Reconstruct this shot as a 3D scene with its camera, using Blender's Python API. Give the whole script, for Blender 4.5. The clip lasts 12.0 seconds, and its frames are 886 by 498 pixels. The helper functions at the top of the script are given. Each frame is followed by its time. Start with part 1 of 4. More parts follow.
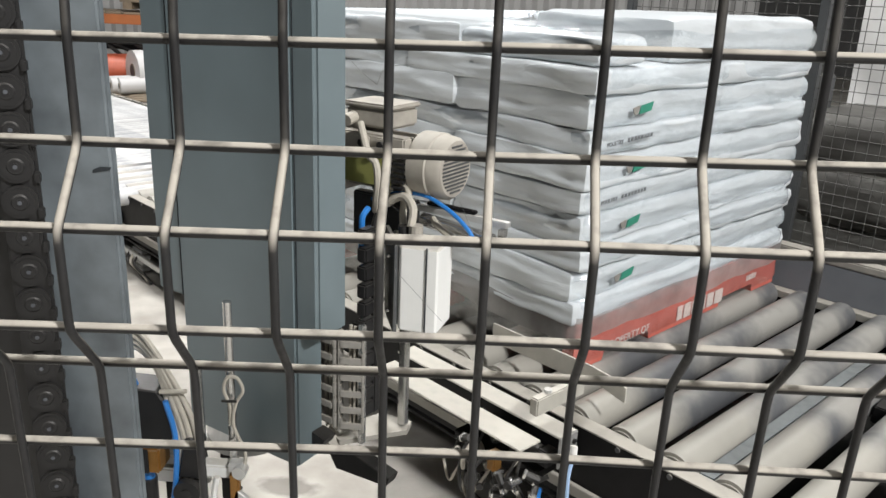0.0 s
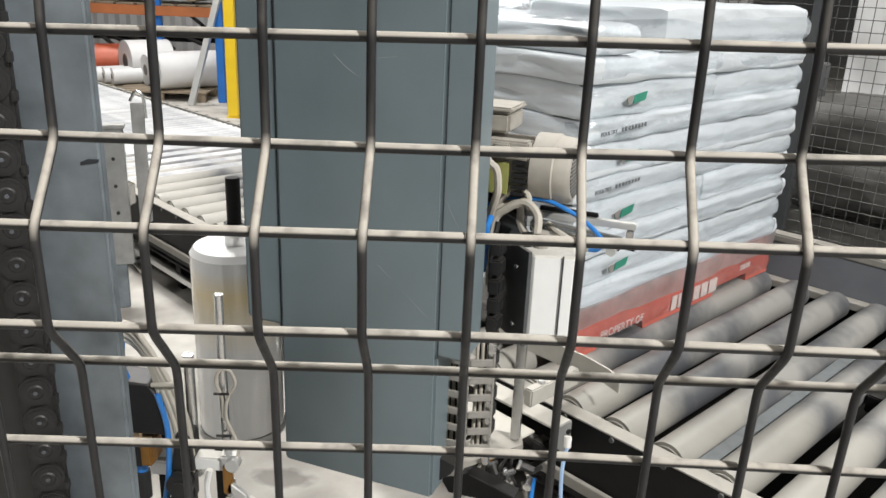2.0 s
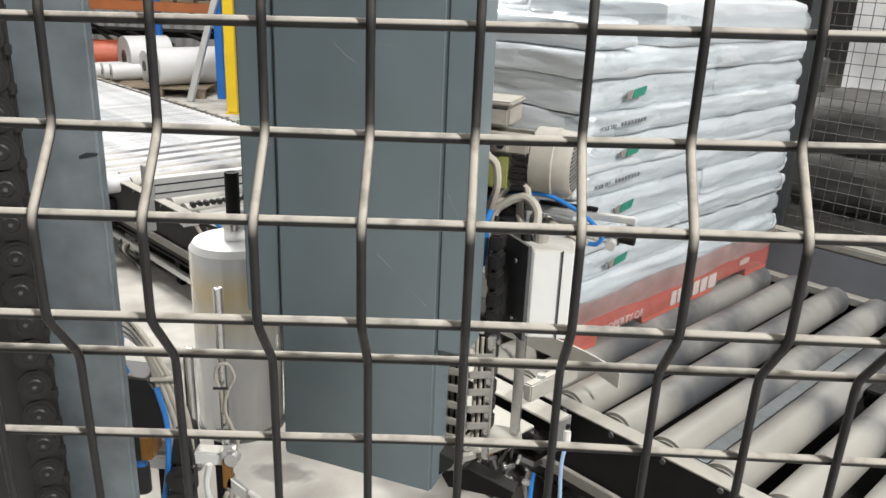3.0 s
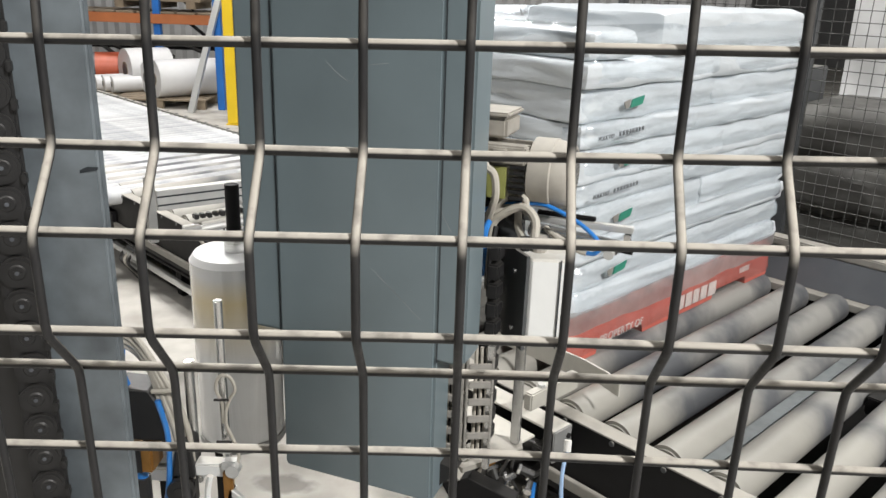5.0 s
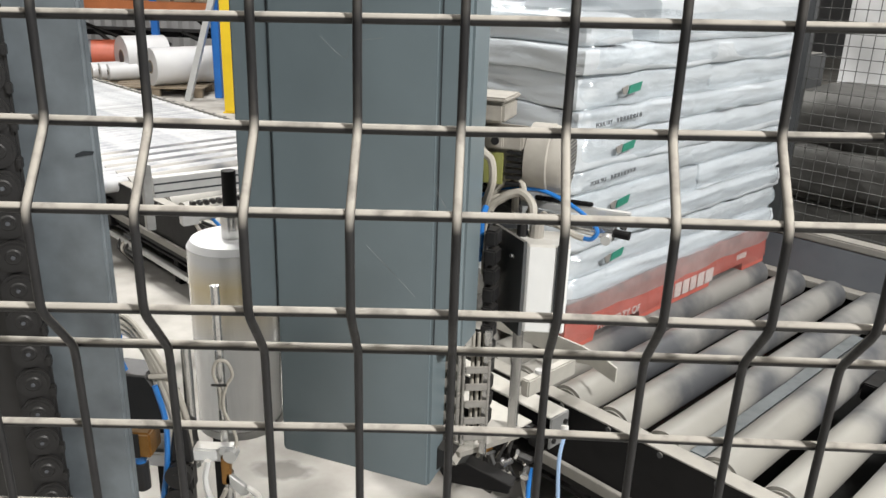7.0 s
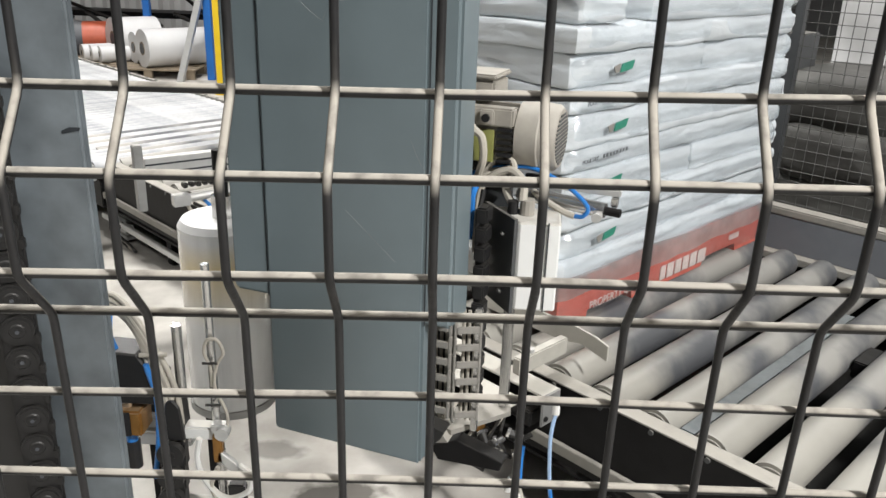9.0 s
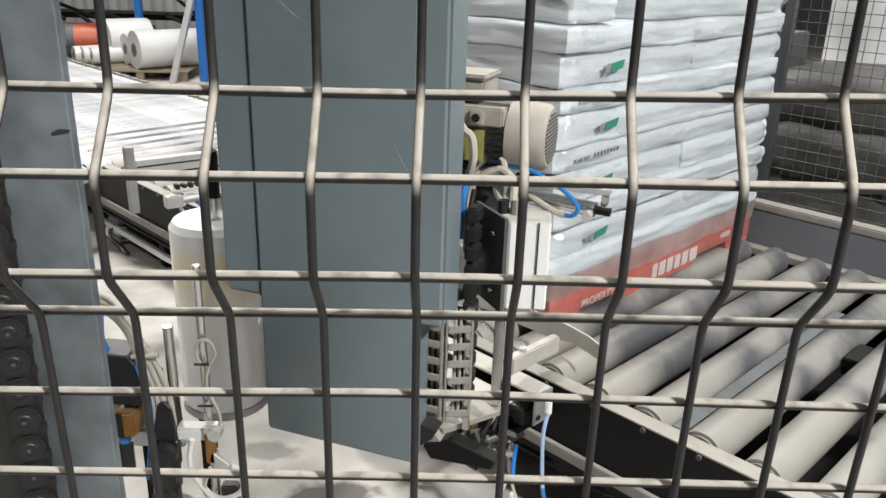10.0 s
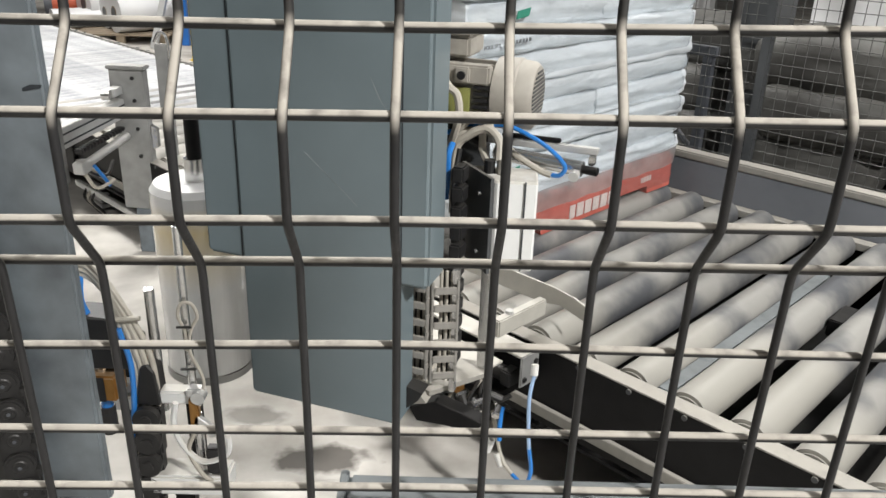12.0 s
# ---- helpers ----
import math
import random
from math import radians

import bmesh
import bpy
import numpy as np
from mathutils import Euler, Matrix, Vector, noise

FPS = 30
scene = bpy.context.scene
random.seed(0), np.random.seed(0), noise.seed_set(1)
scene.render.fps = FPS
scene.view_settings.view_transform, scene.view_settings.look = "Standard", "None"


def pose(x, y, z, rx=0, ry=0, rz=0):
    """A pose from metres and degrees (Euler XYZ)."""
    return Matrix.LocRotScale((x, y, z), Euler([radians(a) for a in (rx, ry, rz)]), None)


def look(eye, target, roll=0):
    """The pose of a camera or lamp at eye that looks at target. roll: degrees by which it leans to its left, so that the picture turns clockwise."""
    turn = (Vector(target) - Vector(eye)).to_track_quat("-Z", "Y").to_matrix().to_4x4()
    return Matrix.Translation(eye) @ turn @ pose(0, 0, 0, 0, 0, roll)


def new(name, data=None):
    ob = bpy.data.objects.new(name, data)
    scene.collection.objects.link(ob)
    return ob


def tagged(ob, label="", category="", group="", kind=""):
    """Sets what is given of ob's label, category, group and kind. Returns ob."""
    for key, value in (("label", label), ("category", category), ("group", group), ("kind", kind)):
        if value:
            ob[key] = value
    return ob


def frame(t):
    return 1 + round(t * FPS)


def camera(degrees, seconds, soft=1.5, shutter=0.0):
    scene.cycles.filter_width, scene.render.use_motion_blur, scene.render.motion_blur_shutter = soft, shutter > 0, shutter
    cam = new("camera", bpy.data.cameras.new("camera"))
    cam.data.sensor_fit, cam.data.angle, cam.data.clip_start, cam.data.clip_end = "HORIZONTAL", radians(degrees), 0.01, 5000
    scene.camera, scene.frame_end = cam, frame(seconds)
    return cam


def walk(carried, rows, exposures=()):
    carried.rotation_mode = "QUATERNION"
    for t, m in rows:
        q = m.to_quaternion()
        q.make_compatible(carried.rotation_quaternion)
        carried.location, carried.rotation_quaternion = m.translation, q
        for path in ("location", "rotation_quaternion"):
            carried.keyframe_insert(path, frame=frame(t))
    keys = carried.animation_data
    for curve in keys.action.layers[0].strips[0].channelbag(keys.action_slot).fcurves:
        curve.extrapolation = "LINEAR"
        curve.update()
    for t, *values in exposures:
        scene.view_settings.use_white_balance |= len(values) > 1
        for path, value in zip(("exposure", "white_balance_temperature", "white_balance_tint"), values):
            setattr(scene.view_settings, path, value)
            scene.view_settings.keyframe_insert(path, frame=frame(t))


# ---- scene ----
cam = camera(58.0, 12.0)
PATH = [
    (0, (-0.007, 0.021, 1.647), (-0.074, 1.919, 1.02), 2.4),
    (0.5, (-0.002, 0.02, 1.649), (-0.061, 1.915, 1.014), 2.4),
    (1, (0.0, 0.023, 1.648), (-0.054, 1.919, 1.015), 2.4),
    (1.5, (-0.001, 0.025, 1.649), (-0.055, 1.918, 1.008), 2.3),
    (2, (-0.002, 0.028, 1.648), (-0.057, 1.918, 0.997), 2.3),
    (2.5, (-0.001, 0.027, 1.646), (-0.053, 1.918, 0.997), 2.2),
    (3, (-0.002, 0.028, 1.644), (-0.055, 1.915, 0.985), 2.3),
    (3.5, (-0.002, 0.03, 1.648), (-0.058, 1.92, 0.996), 2.3),
    (5.5, (0.003, 0.02, 1.649), (-0.054, 1.915, 1.011), 1.8),
    (6, (0.002, 0.019, 1.646), (-0.054, 1.908, 0.994), 1.9),
    (6.5, (0.003, 0.02, 1.643), (-0.048, 1.907, 0.984), 2.0),
    (7, (0.004, 0.021, 1.643), (-0.047, 1.907, 0.979), 1.9),
    (9, (0.012, 0.02, 1.634), (-0.025, 1.892, 0.931), 1.9),
    (9.5, (0.019, 0.02, 1.635), (-0.012, 1.894, 0.936), 1.8),
    (10, (0.018, 0.015, 1.635), (-0.005, 1.888, 0.933), 1.7),
    (10.5, (0.019, 0.022, 1.629), (0.004, 1.886, 0.905), 1.7),
    (11, (0.018, 0.025, 1.621), (0.008, 1.881, 0.876), 1.8),
    (11.5, (0.017, 0.024, 1.619), (0.012, 1.872, 0.853), 1.8),
    (12, (0.021, 0.028, 1.618), (0.033, 1.871, 0.841), 1.9),
]
walk(cam, [(t, look(eye, target, roll)) for t, eye, target, roll in PATH])

# ---- light: a closed hall under white overhead lamps, added out of view ----
world = bpy.data.worlds.new("hall_air")
world.use_nodes = True
world.node_tree.nodes["Background"].inputs[0].default_value = (0.9, 0.95, 1.0, 1)
world.node_tree.nodes["Background"].inputs[1].default_value = 0.025
scene.world = world


def lamp(x, y, z, sx, sy, watts, colour=(1.0, 0.985, 0.965), target=None):
    data = bpy.data.lights.new("high_bay_light", "AREA")
    data.shape, data.size, data.size_y, data.energy, data.color = "RECTANGLE", sx, sy, watts, colour
    ob = new("high_bay_light", data)
    ob.matrix_basis = look((x, y, z), target or (x, y + 0.001, 0))
    return ob


lamp(-1.7, 4.2, 5.2, 1.2, 0.6, 340)
# fill lamp added to lift the mast and the load's left face
lamp(-3.4, -0.6, 5.2, 1.2, 0.6, 110)
lamp(3.5, -2.4, 5.5, 0.5, 0.4, 1000)
# lamp added to brighten the roller bed and the far store
lamp(-3.6, 8.4, 5.2, 1.4, 0.7, 190)
# lamp added to brighten the curtain and piles behind the mesh
lamp(2.6, 4.3, 5.0, 1.2, 0.6, 140)
scene.view_settings.exposure = 0.0


# ---- materials ----
def material(name, colour, rough=0.5, metal=0.0, dust=0.0, dust_colour=(0.42, 0.39, 0.33), grain=0.12, scale=18.0, bump=0.15,
             coat=0.0, second=None, patch=3.0, vary=0.0, spec=0.5, sharp=0.2, rest=(-0.05, 0.55)):
    """A painted, dusty or worn surface: two scales of mottling, dust that has settled on what faces up, fine relief."""
    m = bpy.data.materials.new(name)
    m.use_nodes = True
    nt = m.node_tree
    b = nt.nodes["Principled BSDF"]
    link = nt.links.new
    co = nt.nodes.new("ShaderNodeTexCoord")
    n1, n2 = nt.nodes.new("ShaderNodeTexNoise"), nt.nodes.new("ShaderNodeTexNoise")
    n1.inputs["Scale"].default_value, n1.inputs["Detail"].default_value = scale, 6
    n2.inputs["Scale"].default_value, n2.inputs["Detail"].default_value = patch, 3
    link(co.outputs["Object"], n1.inputs["Vector"]), link(co.outputs["Object"], n2.inputs["Vector"])
    c2 = second or tuple(c * (1 - 2.2 * grain) for c in colour)
    r = nt.nodes.new("ShaderNodeValToRGB")
    r.color_ramp.elements[0].position, r.color_ramp.elements[1].position = 0.5 - sharp, 0.5 + sharp
    r.color_ramp.elements[0].color, r.color_ramp.elements[1].color = (*c2, 1), (*colour, 1)
    a = nt.nodes.new("ShaderNodeMath")
    a.operation = "MULTIPLY_ADD"
    link(n1.outputs["Fac"], a.inputs[0])
    a.inputs[1].default_value = 0.5
    h = nt.nodes.new("ShaderNodeMath")
    h.operation = "MULTIPLY"
    link(n2.outputs["Fac"], h.inputs[0])
    h.inputs[1].default_value = 0.5
    link(h.outputs[0], a.inputs[2])
    link(a.outputs[0], r.inputs["Fac"])
    out = r.outputs["Color"]
    if vary:
        info = nt.nodes.new("ShaderNodeObjectInfo")
        hs = nt.nodes.new("ShaderNodeHueSaturation")
        mr = nt.nodes.new("ShaderNodeMapRange")
        mr.inputs["To Min"].default_value, mr.inputs["To Max"].default_value = 1 - vary, 1 + vary
        link(info.outputs["Random"], mr.inputs["Value"]), link(mr.outputs[0], hs.inputs["Value"]), link(out, hs.inputs["Color"])
        out = hs.outputs["Color"]
    b.inputs["Roughness"].default_value = rough
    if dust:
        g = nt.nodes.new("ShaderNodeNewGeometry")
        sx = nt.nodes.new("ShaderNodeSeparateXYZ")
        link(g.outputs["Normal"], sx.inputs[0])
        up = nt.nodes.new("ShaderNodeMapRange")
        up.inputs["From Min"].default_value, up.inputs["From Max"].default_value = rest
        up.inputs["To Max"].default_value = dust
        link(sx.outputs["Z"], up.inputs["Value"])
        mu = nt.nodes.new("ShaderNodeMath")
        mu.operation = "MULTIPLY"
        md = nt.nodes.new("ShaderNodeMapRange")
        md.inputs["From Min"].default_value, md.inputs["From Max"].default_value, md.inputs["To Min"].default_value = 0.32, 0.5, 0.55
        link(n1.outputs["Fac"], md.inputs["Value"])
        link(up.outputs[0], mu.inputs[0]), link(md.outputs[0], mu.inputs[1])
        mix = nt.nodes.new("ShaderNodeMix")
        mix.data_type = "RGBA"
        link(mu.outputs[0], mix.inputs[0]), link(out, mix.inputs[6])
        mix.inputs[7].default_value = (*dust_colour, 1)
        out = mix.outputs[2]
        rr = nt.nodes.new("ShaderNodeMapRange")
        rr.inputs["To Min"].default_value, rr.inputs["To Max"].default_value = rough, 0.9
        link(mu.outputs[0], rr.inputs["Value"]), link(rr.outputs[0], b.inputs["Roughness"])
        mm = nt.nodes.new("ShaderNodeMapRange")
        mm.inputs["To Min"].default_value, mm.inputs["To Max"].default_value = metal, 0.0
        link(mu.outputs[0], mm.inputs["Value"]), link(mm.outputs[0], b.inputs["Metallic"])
    else:
        b.inputs["Metallic"].default_value = metal
    link(out, b.inputs["Base Color"])
    b.inputs["Coat Weight"].default_value = coat
    b.inputs["Coat Roughness"].default_value = 0.12
    b.inputs["Specular IOR Level"].default_value = spec
    if bump:
        bp = nt.nodes.new("ShaderNodeBump")
        bp.inputs["Strength"].default_value, bp.inputs["Distance"].default_value = bump, 0.004
        link(n1.outputs["Fac"], bp.inputs["Height"]), link(bp.outputs[0], b.inputs["Normal"])
    return m


# upward sides paler: settled dust, plus the light from above put into the colour
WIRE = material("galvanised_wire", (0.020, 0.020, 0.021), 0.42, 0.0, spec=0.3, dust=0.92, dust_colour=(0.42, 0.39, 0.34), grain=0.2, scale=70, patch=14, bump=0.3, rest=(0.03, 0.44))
MAST = material("blue_grey_mast_paint", (0.140, 0.178, 0.194), 0.30, grain=0.09, scale=9, patch=2.2, bump=0.03)
MAST_OLD = material("scuffed_blue_grey_paint", (0.175, 0.203, 0.222), 0.42, second=(0.085, 0.098, 0.108), scale=14, patch=6, bump=0.06, sharp=0.11)
SEAM = material("dark_joint", (0.02, 0.025, 0.03), 0.7)
BLACK = material("black_plastic", (0.011, 0.011, 0.012), 0.48, dust=0.05, grain=0.2, scale=40)
BLACK_STEEL = material("black_painted_steel", (0.008, 0.008, 0.009), 0.5, dust=0.03, grain=0.25, scale=25, spec=0.16)
CHAIN_GREY = material("grey_chain_plastic", (0.27, 0.26, 0.24), 0.6, dust=0.5, grain=0.2, scale=60)
ROLLER = material("dusty_zinc_roller", (0.255, 0.248, 0.23), 0.5, 0.1, dust=0.0, second=(0.075, 0.078, 0.084), grain=0.13, scale=6, patch=3.2, vary=0.08, bump=0.06, sharp=0.075)
RAIL = material("dusty_cream_rail", (0.27, 0.26, 0.235), 0.55, 0.1, dust=0.7, dust_colour=(0.34, 0.32, 0.28), scale=30)
GUARD = material("slate_guard_plate", (0.085, 0.093, 0.107), 0.5, dust=0.06, grain=0.1, scale=10)
BAG = material("white_woven_plastic", (0.55, 0.585, 0.61), 0.42, grain=0.05, scale=14, patch=5, bump=0.3, coat=0.15, vary=0.05)
PRINT = material("dark_print", (0.13, 0.14, 0.15), 0.6)
GREEN = material("green_tag", (0.035, 0.25, 0.17), 0.5, grain=0.15, scale=60)
RED = material("red_pallet_paint", (0.56, 0.135, 0.10), 0.6, dust=0.25, grain=0.16, scale=22, patch=6, bump=0.3)
WHITE_PRINT = material("white_stencil", (0.75, 0.68, 0.64), 0.6, grain=0.1, scale=80)
CREAM = material("dusty_cream_motor_paint", (0.39, 0.365, 0.32), 0.55, dust=0.45, dust_colour=(0.41, 0.385, 0.335), second=(0.24, 0.225, 0.20), scale=28, patch=11, sharp=0.16)
OLIVE = material("olive_type_plate", (0.30, 0.31, 0.10), 0.45, grain=0.15, scale=40)
BOX_WHITE = material("pale_grey_enclosure", (0.74, 0.75, 0.74), 0.42, dust=0.7, grain=0.04, scale=30)
BED_WHITE = material("dust_whitened_roller", (0.47, 0.47, 0.465), 0.6, second=(0.25, 0.26, 0.275), scale=9, patch=4, bump=0.1, vary=0.15, sharp=0.1)
BOX_DARK = material("charcoal_plate", (0.05, 0.055, 0.06), 0.45, dust=0.3, grain=0.15, scale=12)
ALU = material("aluminium_profile", (0.62, 0.63, 0.63), 0.36, 0.65, dust=0.4, grain=0.08, scale=30)
STEEL = material("bright_steel", (0.60, 0.60, 0.59), 0.25, 0.9, grain=0.06, scale=30, bump=0.05)
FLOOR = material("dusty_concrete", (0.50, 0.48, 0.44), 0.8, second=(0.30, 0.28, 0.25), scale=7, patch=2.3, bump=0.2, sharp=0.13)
FILM_ROLL = material("film_wound_on_roll", (0.72, 0.73, 0.73), 0.16, grain=0.10, scale=4, patch=6, bump=0.10, coat=1.0)
CAP_WHITE = material("white_reel_shoulder", (0.84, 0.84, 0.83), 0.4, grain=0.04, scale=20)
COBWEB = material("dusty_cobweb", (0.20, 0.21, 0.21), 0.7, grain=0.1, scale=300, bump=0)
BLUE_HOSE = material("blue_hose", (0.025, 0.19, 0.56), 0.32, grain=0.1, scale=40)
PALE_HOSE = material("pale_blue_hose", (0.33, 0.47, 0.68), 0.35, grain=0.1, scale=40)
GREY_HOSE = material("grey_cable", (0.46, 0.43, 0.37), 0.6, grain=0.12, scale=60)
BRASS = material("brass_regulator", (0.38, 0.19, 0.045), 0.38, 0.6, dust=0.3, grain=0.2, scale=50)
RACK_BLUE = material("blue_rack_paint", (0.02, 0.15, 0.50), 0.45, grain=0.12, scale=8)
RACK_ORANGE = material("orange_beam_paint", (0.42, 0.14, 0.05), 0.5, grain=0.12, scale=8)
YELLOW = material("yellow_post_paint", (0.75, 0.52, 0.02), 0.45, grain=0.08, scale=8)
ROLL_WHITE = material("white_film_reel", (0.66, 0.66, 0.66), 0.4, grain=0.05, scale=6, coat=0.2)
TIMBER = material("weathered_pallet_timber", (0.30, 0.24, 0.17), 0.8, grain=0.22, scale=14, bump=0.4)
WALL = material("grey_sheet_wall", (0.42, 0.42, 0.42), 0.6, grain=0.06, scale=3)
WALL_DIM = material("dull_grey_sheet", (0.15, 0.15, 0.15), 0.6, grain=0.1, scale=3)
DARKBAG = material("grey_shrouded_sacks", (0.100, 0.098, 0.090), 0.6, second=(0.045, 0.043, 0.039), scale=7, patch=2.2, bump=0.5, sharp=0.1)
BACKLIT = material("pale_sheet_behind_mesh", (0.80, 0.80, 0.80), 0.5, second=(0.40, 0.40, 0.395), scale=3, patch=1.6, sharp=0.14, coat=0.1)
DARKWIRE = material("thin_mesh_wire", (0.10, 0.10, 0.095), 0.5, 0.4)
ORANGE_CAN = material("orange_red_drum", (0.55, 0.12, 0.06), 0.45, grain=0.2, scale=10)


JAW = material("pale_dusty_jaw_steel", (0.47, 0.455, 0.41), 0.55, 0.1, dust=0.5, dust_colour=(0.50, 0.475, 0.42), grain=0.12, scale=26, patch=7)
POST_GREY = material("brushed_grey_steel", (0.34, 0.345, 0.34), 0.42, 0.35, dust=0.3, grain=0.18, scale=20, patch=8)
RAIL_PAINT = material("dusty_teal_rail_paint", (0.105, 0.13, 0.142), 0.45, dust=0.35, dust_colour=(0.24, 0.24, 0.23), grain=0.25, scale=30, patch=9)


def wrinkle(m, scale, stretch, strength, distance):
    """Adds a second, coarser relief of creases to a material."""
    nt = m.node_tree
    b = nt.nodes["Principled BSDF"]
    co, mp, n, bp = (nt.nodes.new("ShaderNode" + k) for k in ("TexCoord", "Mapping", "TexNoise", "Bump"))
    mp.inputs["Scale"].default_value = stretch
    n.inputs["Scale"].default_value, n.inputs["Detail"].default_value, n.inputs["Distortion"].default_value = scale, 4, 1.6
    bp.inputs["Strength"].default_value, bp.inputs["Distance"].default_value = strength, distance
    before = b.inputs["Normal"].links[0].from_socket
    nt.links.new(co.outputs["Object"], mp.inputs[0]), nt.links.new(mp.outputs[0], n.inputs["Vector"])
    nt.links.new(n.outputs["Fac"], bp.inputs["Height"]), nt.links.new(before, bp.inputs["Normal"])
    nt.links.new(bp.outputs[0], b.inputs["Normal"])


wrinkle(DARKBAG, 4.0, (1, 1, 1.4), 0.3, 0.02)
wrinkle(FILM_ROLL, 10.0, (1, 1, 0.06), 0.55, 0.012)
wrinkle(BAG, 5.0, (1.6, 1.6, 4.5), 0.28, 0.012)


def paint_shadow(m, colour, blots):
    """Shadow spots painted into the base colour, with ragged rims: (x, y, half width, half depth, strength)."""
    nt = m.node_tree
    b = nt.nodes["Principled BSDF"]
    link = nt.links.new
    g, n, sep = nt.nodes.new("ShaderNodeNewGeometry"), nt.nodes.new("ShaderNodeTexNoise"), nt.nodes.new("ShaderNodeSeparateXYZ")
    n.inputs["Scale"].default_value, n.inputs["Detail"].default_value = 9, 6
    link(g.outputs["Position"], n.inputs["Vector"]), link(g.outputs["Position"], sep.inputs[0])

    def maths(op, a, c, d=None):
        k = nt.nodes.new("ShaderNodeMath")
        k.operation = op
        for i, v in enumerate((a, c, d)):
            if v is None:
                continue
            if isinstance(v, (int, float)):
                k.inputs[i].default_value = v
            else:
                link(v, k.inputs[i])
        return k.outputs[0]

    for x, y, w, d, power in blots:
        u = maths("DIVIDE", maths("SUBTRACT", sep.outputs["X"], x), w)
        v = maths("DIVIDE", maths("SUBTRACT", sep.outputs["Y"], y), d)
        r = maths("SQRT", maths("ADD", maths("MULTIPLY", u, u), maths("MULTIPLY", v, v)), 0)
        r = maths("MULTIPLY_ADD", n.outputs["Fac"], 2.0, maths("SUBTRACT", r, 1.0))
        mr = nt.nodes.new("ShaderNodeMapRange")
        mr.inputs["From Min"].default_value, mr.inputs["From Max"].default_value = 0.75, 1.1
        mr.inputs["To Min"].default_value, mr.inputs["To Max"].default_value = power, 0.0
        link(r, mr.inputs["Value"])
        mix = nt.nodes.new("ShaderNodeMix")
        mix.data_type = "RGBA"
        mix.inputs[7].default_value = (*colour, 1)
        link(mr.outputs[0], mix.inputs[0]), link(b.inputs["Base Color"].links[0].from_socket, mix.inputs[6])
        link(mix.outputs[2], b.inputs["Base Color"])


def tint_band(m, colour, low, middle, high):
    """A soft band of another tint round an upright thing, between two heights of its own space."""
    nt = m.node_tree
    b = nt.nodes["Principled BSDF"]
    co, sep, ramp, mix, n = (nt.nodes.new("ShaderNode" + k) for k in ("TexCoord", "SeparateXYZ", "ValToRGB", "Mix", "TexNoise"))
    add = nt.nodes.new("ShaderNodeMath")
    add.operation = "MULTIPLY_ADD"
    add.inputs[1].default_value = 0.05
    n.inputs["Scale"].default_value = 6
    nt.links.new(co.outputs["Object"], sep.inputs[0]), nt.links.new(co.outputs["Object"], n.inputs["Vector"])
    nt.links.new(n.outputs["Fac"], add.inputs[0]), nt.links.new(sep.outputs["Z"], add.inputs[2])
    e = ramp.color_ramp.elements
    e[0].position, e[0].color = low, (0, 0, 0, 1)
    e[1].position, e[1].color = high, (0, 0, 0, 1)
    k = e.new(middle)
    k.color = (0.8, 0.8, 0.8, 1)
    nt.links.new(add.outputs[0], ramp.inputs["Fac"])
    mix.data_type = "RGBA"
    mix.inputs[7].default_value = (*colour, 1)
    nt.links.new(ramp.outputs["Color"], mix.inputs[0]), nt.links.new(b.inputs["Base Color"].links[0].from_socket, mix.inputs[6])
    nt.links.new(mix.outputs[2], b.inputs["Base Color"])


def end_dust(m, colour, reach):
    """Dust that lies thicker on the near end of a roller, with a ragged edge."""
    nt = m.node_tree
    b = nt.nodes["Principled BSDF"]
    link = nt.links.new
    co, sep, n, info, mix, ramp = (nt.nodes.new("ShaderNode" + k) for k in ("TexCoord", "SeparateXYZ", "TexNoise", "ObjectInfo", "Mix", "MapRange"))
    shift, add = nt.nodes.new("ShaderNodeMath"), nt.nodes.new("ShaderNodeMath")
    shift.operation = add.operation = "MULTIPLY_ADD"
    n.inputs["Scale"].default_value, n.inputs["Detail"].default_value = 9, 4
    link(co.outputs["Object"], sep.inputs[0]), link(co.outputs["Object"], n.inputs["Vector"])
    shift.inputs[1].default_value, add.inputs[1].default_value = 0.22, 0.16
    link(info.outputs["Random"], shift.inputs[0]), link(sep.outputs["Y"], shift.inputs[2])
    link(n.outputs["Fac"], add.inputs[0]), link(shift.outputs[0], add.inputs[2])
    ramp.inputs["From Min"].default_value, ramp.inputs["From Max"].default_value = -reach - 0.02, -reach + 0.10
    ramp.inputs["To Max"].default_value = 0.85
    link(add.outputs[0], ramp.inputs["Value"])
    mix.data_type = "RGBA"
    mix.inputs[7].default_value = (*colour, 1)
    link(ramp.outputs[0], mix.inputs[0]), link(b.inputs["Base Color"].links[0].from_socket, mix.inputs[6])
    link(mix.outputs[2], b.inputs["Base Color"])


end_dust(ROLLER, (0.31, 0.298, 0.265), 0.13)
tint_band(FILM_ROLL, (0.68, 0.54, 0.26), 0.56, 0.70, 0.76)
# two cast shadows on the floor, painted into its colour
paint_shadow(FLOOR, (0.045, 0.037, 0.030), ((-0.28, 1.755, 0.13, 0.065, 0.85), (-0.48, 1.94, 0.10, 0.045, 0.5)))


